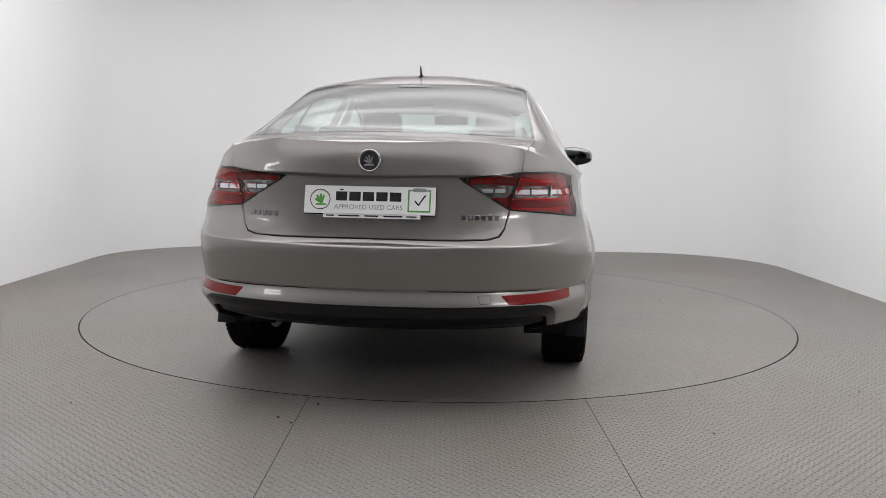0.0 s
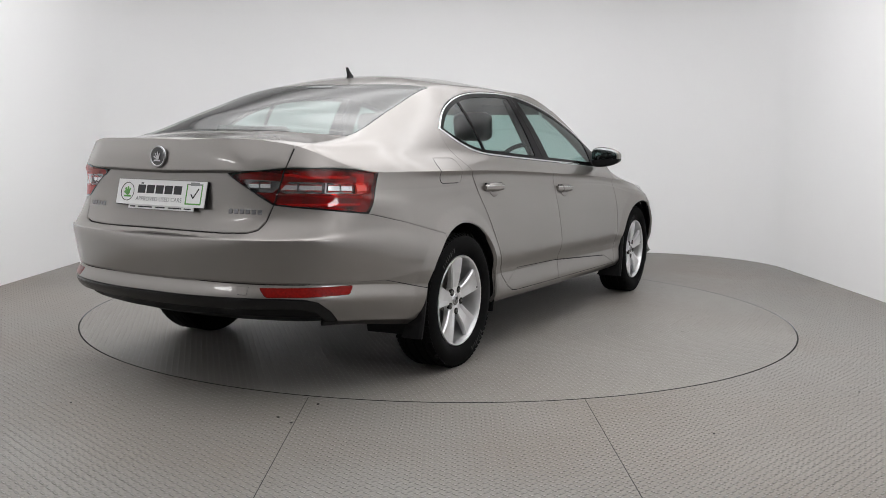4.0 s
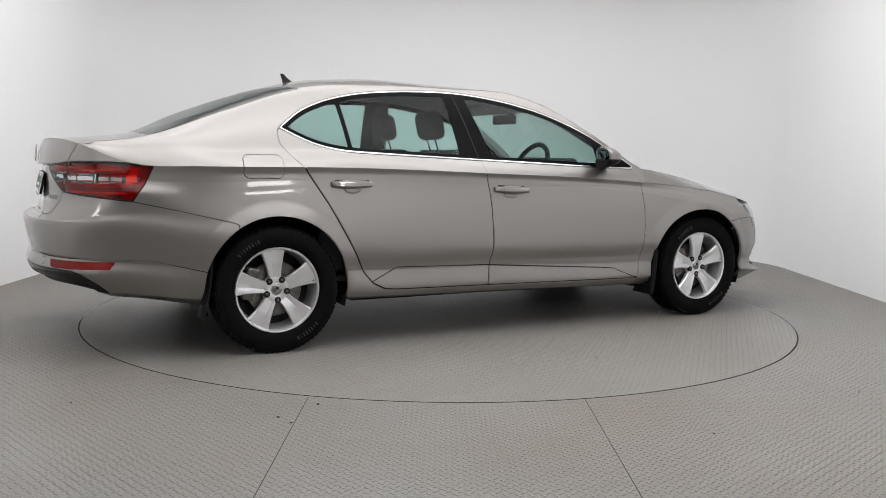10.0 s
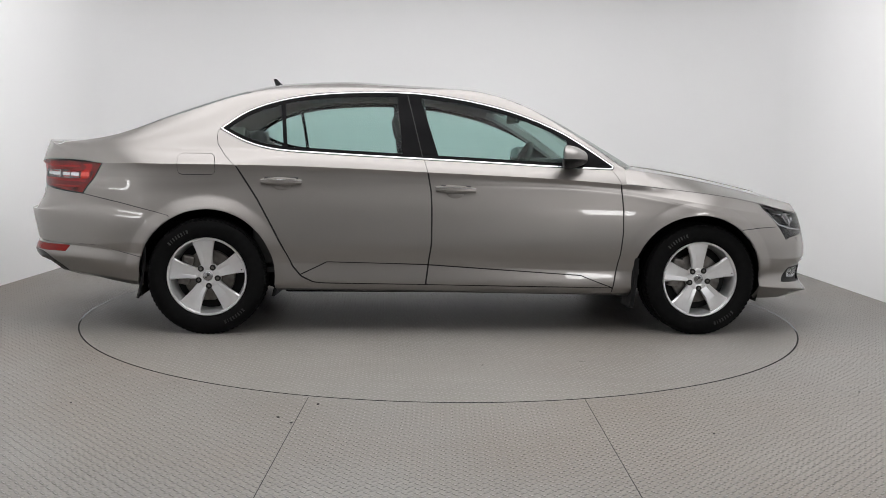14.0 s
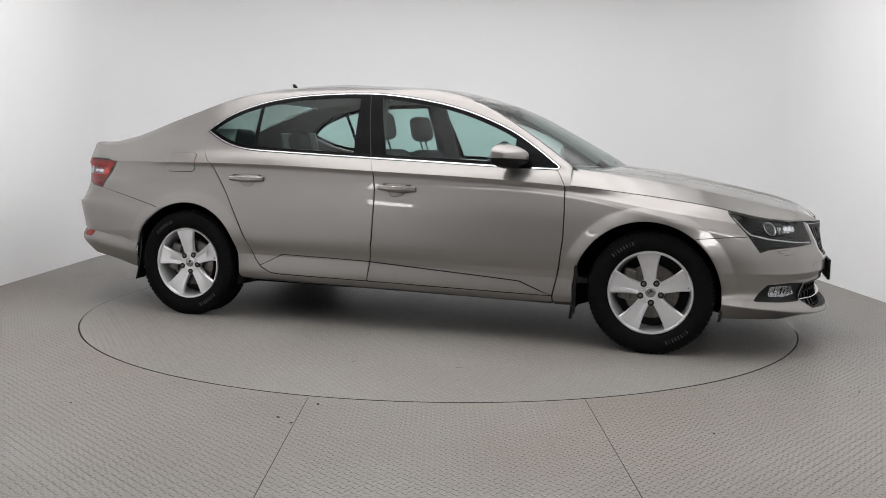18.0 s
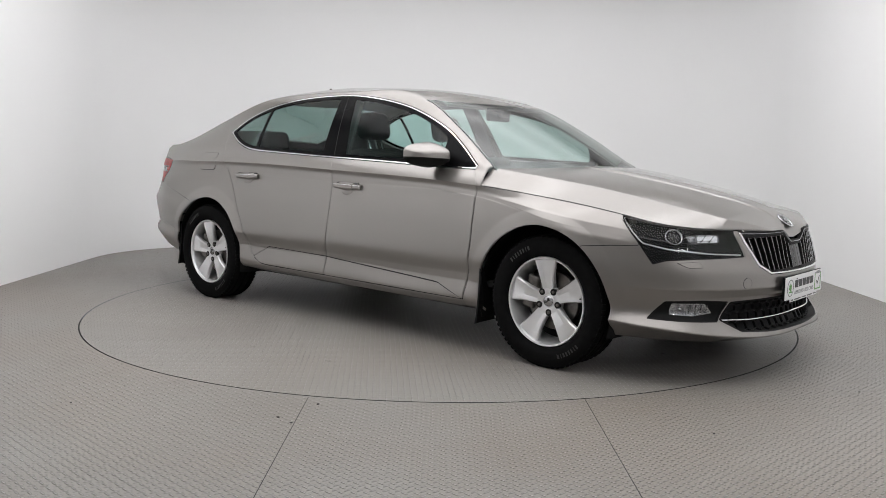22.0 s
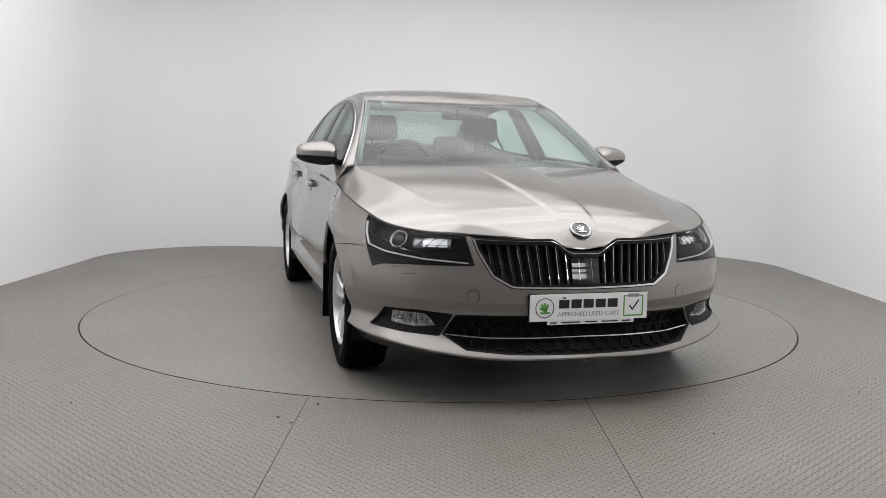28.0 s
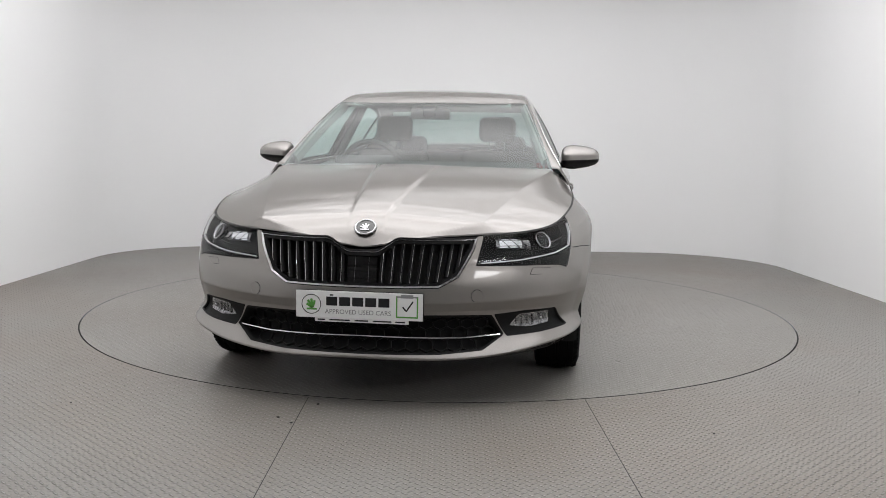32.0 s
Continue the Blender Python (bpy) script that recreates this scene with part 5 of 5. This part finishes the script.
def mirrors():
    sk = shaped_mirror()
    lower, cover = sk.split(sk.v[:, 2] - (1.014 - (sk.v[:, 1] + .905) * 0.05))
    back, cover = cover.split(cover.v[:, 0] - 2.012 - (cover.v[:, 1] + .905) * .26)
    roots = pair("door_mirror", cover, PAINT, DOORS_F, "body-coloured door mirror with a black base")
    for k, s in enumerate((lambda q: q, lambda q: q.mirrored())):
        sheet("mirror_base", s(lower), BLACK, roots[k], "black lower shell")
        sheet("mirror_glass", s(back.pushed(-.001)), MIRROR, roots[k])
        sgn = -1 if k == 0 else 1
        bm = bm_box((.055, .12, .030), at(2.075, sgn * .815, .982, 0, 0, 8 * sgn), .010)
        part("mirror_arm", bm, BLACK, roots[k])


def handle(x0, x1, z0, z1, doors):
    for k, side in enumerate((1, -1)):
        n = 12
        path, norms = [], []
        for j in range(n):
            q = j / (n - 1)
            x, z = x0 + (x1 - x0) * q, z0 + (z1 - z0) * q
            p, nn = spot(arc_of(x, .91), z, 0, side)
            path.append(p + nn * (.006 + .026 * math.sin(math.pi * (0.08 + .84 * q)) ** .6))
            norms.append(nn)
        grip = [p - nn * .006 for p, nn in zip(path, norms)]
        h = part("door_handle", sweep(path, norms, .0230, .020, taper=True), PAINT, doors[k], "body-coloured pull handle")
        # dark bar standing in for the shade between handle and door
        part("handle_shade", sweep([p + Vector((0, 0, .004)) for p in grip[1:-1]], norms[1:-1], .0200, .024), GAP, h, "dark strip for the shade behind the handle")
        part("handle_strip", sweep([p + nn * .0012 + Vector((0, 0, .006)) for p, nn in zip(path, norms)], norms, .0022, .003), CHROME, h, "thin bright strip")
        mid, nn = spot(arc_of((x0 + x1) / 2, .91), (z0 + z1) / 2 - .020, 0, side)
        turn = nn.to_track_quat("Z", "Y").to_matrix().to_4x4()
        bm = bmesh.new()
        bmesh.ops.create_uvsphere(bm, u_segments=28, v_segments=12, radius=1, matrix=Matrix.Translation(mid) @ turn @ Matrix.Diagonal((.050, .030, .0045, 1)))
        part("handle_cup", bm, PAINT, h, "shallow dished cup", True)


def badge(m, r, parent):
    ring = part("badge", bm_lathe([(r * .78, .001), (r * .80, .004), (r * .90, .0065), (r * .99, .004), (r, .0)], 48, "Z", m), SLAT_EDGE, parent, "round chrome badge with plain leaf shapes", True)
    part("badge_field", bm_lathe([(.0, .003), (r * .80, .002), (r * .80, .0)], 40, "Z", m), CAP, ring)
    for k, (a, l, w) in enumerate(((150, .62, .16), (125, .70, .15), (100, .72, .14), (75, .62, .15))):
        bm = bm_box((l * r, w * r, .003), m @ pose(.12 * r, -.30 * r, .0045) @ pose(0, 0, 0, 0, 0, a) @ pose(l * r * .55, 0, 0), .0012)
        part("badge_leaf", bm, SLAT_EDGE, ring)
    part("badge_leaf", bm_box((.8 * r, .16 * r, .003), m @ pose(0, -.38 * r, .0045), .001), SLAT_EDGE, ring)


def words(text, size, m, mat, parent, name="lettering"):
    c = bpy.data.curves.new("lettering_curve", "FONT")
    c.body, c.size, c.extrude, c.align_x, c.align_y = text, size, .0003, "CENTER", "CENTER"
    tmp = new("lettering_tmp", c)
    bpy.context.view_layer.update()
    me = bpy.data.meshes.new_from_object(tmp)
    bpy.data.objects.remove(tmp)
    me.materials.clear()
    me.materials.append(mat)
    me.transform(m)
    ob = new(name, me)
    ob.parent = parent
    return ob


def show_plate(m, parent):
    """White show plate: badge, a bold word as plain blocks, a slogan, a ticked box and a small strip below. m: centre, facing +z, x to the reader's right."""
    holder = part("number_plate", bm_box((.525, .114, .012), m @ pose(0, 0, -.006), .004), BLACK, parent, "white show plate in a black holder")
    part("plate_face", bm_box((.520, .110, .004), m @ pose(0, 0, .002), .0015), WHITE, holder)
    c = m @ pose(-.196, .0, .0045)
    part("plate_ring", bm_lathe([(.0375, .0), (.0375, .0008), (.0405, .0008), (.0405, .0)], 40, "Z", c), INK, holder)
    for a, l, w in ((150, .030, .010), (125, .036, .010), (100, .036, .009), (75, .030, .009)):
        part("plate_leaf", bm_box((l, w, .0008), c @ pose(.006, -.014, .0003) @ pose(0, 0, 0, 0, 0, a) @ pose(l * .5, 0, 0), .0003), GREEN, holder)
    part("plate_leaf", bm_box((.042, .007, .0008), c @ pose(.002, -.020, .0003), .0003), GREEN, holder)
    # the bold word stands as five plain blocks
    for k in range(5):
        part("word_block", bm_box((.045, .036, .0008), m @ pose(-.112 + .0535 * k, .014, .0046), .0003), INK, holder)
    part("word_block", bm_box((.014, .006, .0008), m @ pose(-.112, .039, .0046), .0003), INK, holder)
    words("APPROVED USED CARS", .0262, m @ pose(-.004, -.029, .0046), GREY_INK, holder)
    b = m @ pose(.196, .001, .0046)
    for w, h, x, y in ((.090, .006, 0, -.042), (.006, .084, -.042, 0), (.006, .084, .042, 0), (.022, .006, -.034, .040), (.022, .006, .034, .040)):
        part("box_line", bm_box((w, h, .0008), b @ pose(x, y, 0), .0003), GREEN if y <= 0 else GREY_INK, holder)
    part("box_clip", bm_box((.050, .014, .0010), b @ pose(0, .042, 0), .0004), GREY_INK, holder)
    part("tick", bm_box((.020, .006, .0010), b @ pose(-.011, -.008, 0, 0, 0, -50), .0004), INK, holder)
    part("tick", bm_box((.050, .006, .0010), b @ pose(.010, .002, 0, 0, 0, 56), .0004), INK, holder)
    s = m @ pose(.010, -.0625, -.001)
    part("plate_strip", bm_box((.385, .017, .004), s, .001), WHITE, holder)
    for x, w in ((-.165, .03), (-.09, .085), (.0, .055), (.085, .075), (.158, .04)):
        part("strip_line", bm_box((w, .0055, .0008), s @ pose(x, .0, .0025), .0002), INK, holder)


mirrors()
handle(.301, .520, .866, .866, DOORS_R)
handle(1.288, 1.506, .836, .830, DOORS_F)
badge(at(3.660, 0, .7330, 0, 38, 0) @ pose(0, 0, 0, 0, 0, 90), .047, CAR)
badge(at(-1.072, 0, 1.007, 0, -84, 0) @ pose(0, 0, 0, 0, 0, -90), .046, BOOT_LID)
show_plate(at(3.768, 0, .427, 90, 0, 90), BUMPER_F)
show_plate(at(-1.062, 0, .853, 90, 0, -90) @ pose(0, 0, 0, -13), BOOT_LID)
# chrome model letters on the boot as plain upright blocks
for side, u0, n in ((1, 5.675, 6), (-1, 5.655, 5)):
    for k in range(n):
        p, nn = spot(u0 - .027 * k, .792, 0, side)
        turn = nn.to_track_quat("Z", "Y").to_matrix().to_4x4()
        part("letter_block", bm_box((.019, .020, .004), Matrix.Translation(p) @ turn, .0012), DARK_CHROME, BOOT_LID, "small chrome block")
# shark fin aerial
bm = bmesh.new()
rows = []
for q, (xb, xf, w, z) in enumerate(((.290, .430, .024, 1.432), (.289, .400, .018, 1.448), (.287, .345, .007, 1.456), (.281, .318, .005, 1.474), (.272, .293, .003, 1.500))):
    rows.append([bm.verts.new((x - AXIS[0], y - AXIS[1], z)) for x, y in ((xb, -w * .5), (xb + (xf - xb) * .4, -w), (xf, 0), (xb + (xf - xb) * .4, w), (xb, w * .5))])
for a, b in zip(rows, rows[1:]):
    for i in range(5):
        bm.faces.new((a[i], a[(i + 1) % 5], b[(i + 1) % 5], b[i]))
bm.faces.new(rows[-1])
bmesh.ops.recalc_face_normals(bm, faces=bm.faces)
part("aerial", bm, BLACK, CAR, "black shark fin aerial", True).data.set_sharp_from_angle(angle=radians(40))
# cowl below the windscreen, with the foot of the wipers
for sgn in (-1, 1):
    path = [Vector((cowl_x(y) + .012 - AXIS[0], sgn * y - AXIS[1], .938 - .055 * (y / .69) ** 2.4)) for y in np.linspace(0.001, .64, 16)]
    part("cowl", sweep(path, [Vector((-.3, 0, .95)).normalized()] * 16, .022, .03), BLACK, CAR, "black plastic scuttle")
# pale stickers on the rear window, their writing as plain bars
def sticker(x, y, z, lean, w, h, bars):
    m = at(x, y, z, 0, lean, 0)
    root = part("window_sticker", bm_box((h, w, .0008), m, .0003), FILM, CAR, "small pale sticker on the rear window")
    for by, bw in bars:
        part("sticker_bar", bm_box((h * .35, bw, .0006), m @ pose(0, by, .0008), .0002), SOFT_INK, root)


SOFT_INK = material("soft_ink", (0.40, 0.42, 0.42), 0.5)
FILM = material("pale_film", (0.34, 0.36, 0.36), 0.4)
sticker(.030, 0, 1.3765, -19.0, .16, .014, ((-.04, .06), (.04, .05)))


# ---- car: the cabin seen through the glass ----
CLOTH = varied(material("dark_cloth", (0.022, 0.022, 0.023), 0.85), (0.042, 0.042, 0.043), (0.026, 0.026, 0.027), 60, (0.8, 0.95), 0.4, 900)
DASH = varied(material("dash_plastic", (0.02, 0.02, 0.021), 0.65), (0.034, 0.034, 0.035), (0.024, 0.024, 0.025), 80, (0.55, 0.75), 0.3, 800)
LINING = varied(material("headlining", (0.42, 0.42, 0.41), 0.9), (0.34, 0.34, 0.33), (0.29, 0.29, 0.28), 30, (0.85, 0.95))


def cushion(size, m, bevel=.04):
    return bm_box(size, m, bevel, seg=4)


def seat(x, y, bench=False):
    root = part("seat", cushion((.50, .50 if not bench else 1.20, .17), at(x, y, .56), .05), CLOTH, CAR, "dark cloth seat", True)
    lean = -20
    part("backrest", cushion((.14, .50 if not bench else 1.22, .56 if not bench else .54), at(x - .27, y, .79, 0, lean, 0), .06), CLOTH, root, "", True)
    for hy in ((y,) if not bench else (-.40, .40)):
        hx, hz = (x - .395, 1.205) if not bench else (x - .40, 1.100)
        part("headrest", cushion((.10, .25 if not bench else .24, .175 if not bench else .15), at(hx, hy, hz, 0, lean * .6, 0), .045), CLOTH, root, "padded headrest", True)
        for d in (-.055, .055):
            part("headrest_post", bm_cyl(.006, .006, .12, at(hx + .02, hy + d, hz - .11, 0, lean, 0), seg=10), CHROME, root)


seat(1.50, -.36)
seat(1.50, .36)
seat(.52, 0, True)
# dashboard, wheel, console, floor, lining
part("dashboard", bm_box((.44, 1.30, .20), at(2.08, 0, .875, 0, 6, 0), .06, seg=4), DASH, CAR, "dark dashboard", True)
part("dash_hood", cushion((.24, .36, .07), at(1.98, -.36, .985), .03), DASH, CAR, "", True)
sw = part("steering_wheel", bm_lathe([(.185 + .016 * math.cos(a), .016 * math.sin(a)) for a in np.linspace(0, 2 * math.pi, 12)], 40, "Z", at(1.83, -.36, .935, 0, -66, 0)), DASH, CAR, "dark steering wheel", True)
part("wheel_boss", cushion((.13, .18, .04), at(1.835, -.36, .935, 0, -66, 0), .02), DASH, sw, "", True)
part("wheel_spoke", bm_box((.05, .34, .014), at(1.835, -.36, .935, 0, -66, 0), .005), DASH, sw)
part("centre_console", cushion((1.0, .22, .22), at(1.65, 0, .56), .03), DASH, CAR, "", True)
part("cabin_floor", bm_box((2.9, 1.62, .03), at(1.05, 0, .36), .0), DASH, CAR)
part("parcel_shelf", bm_box((.56, 1.20, .03), at(-.20, 0, 1.010), .01), CLOTH, CAR, "dark parcel shelf")
for sgn in (-1, 1):
    part("door_card", bm_box((1.95, .05, .54), at(1.22, sgn * .780, .665), .015), DASH, CAR, "dark inner door panel")
    part("belt_post", bm_box((.10, .03, .44), at(1.20, sgn * .650, 1.18, sgn * 26, -8, 0), .012), DASH, CAR)
    part("pillar_lining", bm_box((.30, .02, .16), at(.02, sgn * .590, 1.10, sgn * 24, 0, 0), .008), LINING, CAR)
    xs = np.linspace(1.74, 2.32, 12)
    post = [Vector((x - AXIS[0], sgn * (float(hermite(*CANT_Y, x)) - .040) - AXIS[1], float(hermite(*CANT_Z, x)) - .030)) for x in xs]
    part("pillar_lining", sweep(post, [Vector((.1, -sgn, .2)).normalized()] * 12, .034, .012), LINING, CAR, "pale windscreen pillar lining")
    part("sun_visor", bm_box((.15, .38, .018), at(1.78, sgn * .30, 1.345, 0, 22, 0), .006), LINING, CAR)
lining = roof.pushed(-.022)
sheet("headlining", both(lining), LINING, CAR, "pale cloth headlining")
part("rear_mirror", cushion((.035, .24, .065), at(1.85, 0, 1.275, 0, 0, 6), .012), DASH, CAR, "dark interior mirror", True)
part("mirror_stem", bm_box((.05, .08, .06), at(1.895, 0, 1.290, 0, 30, 0), .012), DASH, CAR)
# added dark panels, with the bulkhead, hide the pale floor under the windscreen
part("screen_blocker", bm_box((.50, .98, .03), at(2.36, 0, .912), .01), DASH, CAR, "dark panel added to block the view under the windscreen")
part("bulkhead", bm_box((.04, 1.5, .45), at(2.36, 0, .72), .0), DASH, CAR)
part("screen_blocker", bm_box((.40, 1.36, .03), at(2.38, 0, .845), .01), DASH, CAR, "dark panel added to block the view under the windscreen")


# ---- the turntable carries the car round at a steady speed ----
def motions():
    for thing, lift in ((TABLE, 0.0), (CAR, 0.0)):
        walk(thing, [(float(t), pose(0, 0, lift, 0, 0, TURN0 + TURN_RATE * t)) for t in range(0, 33, 2)])


motions()
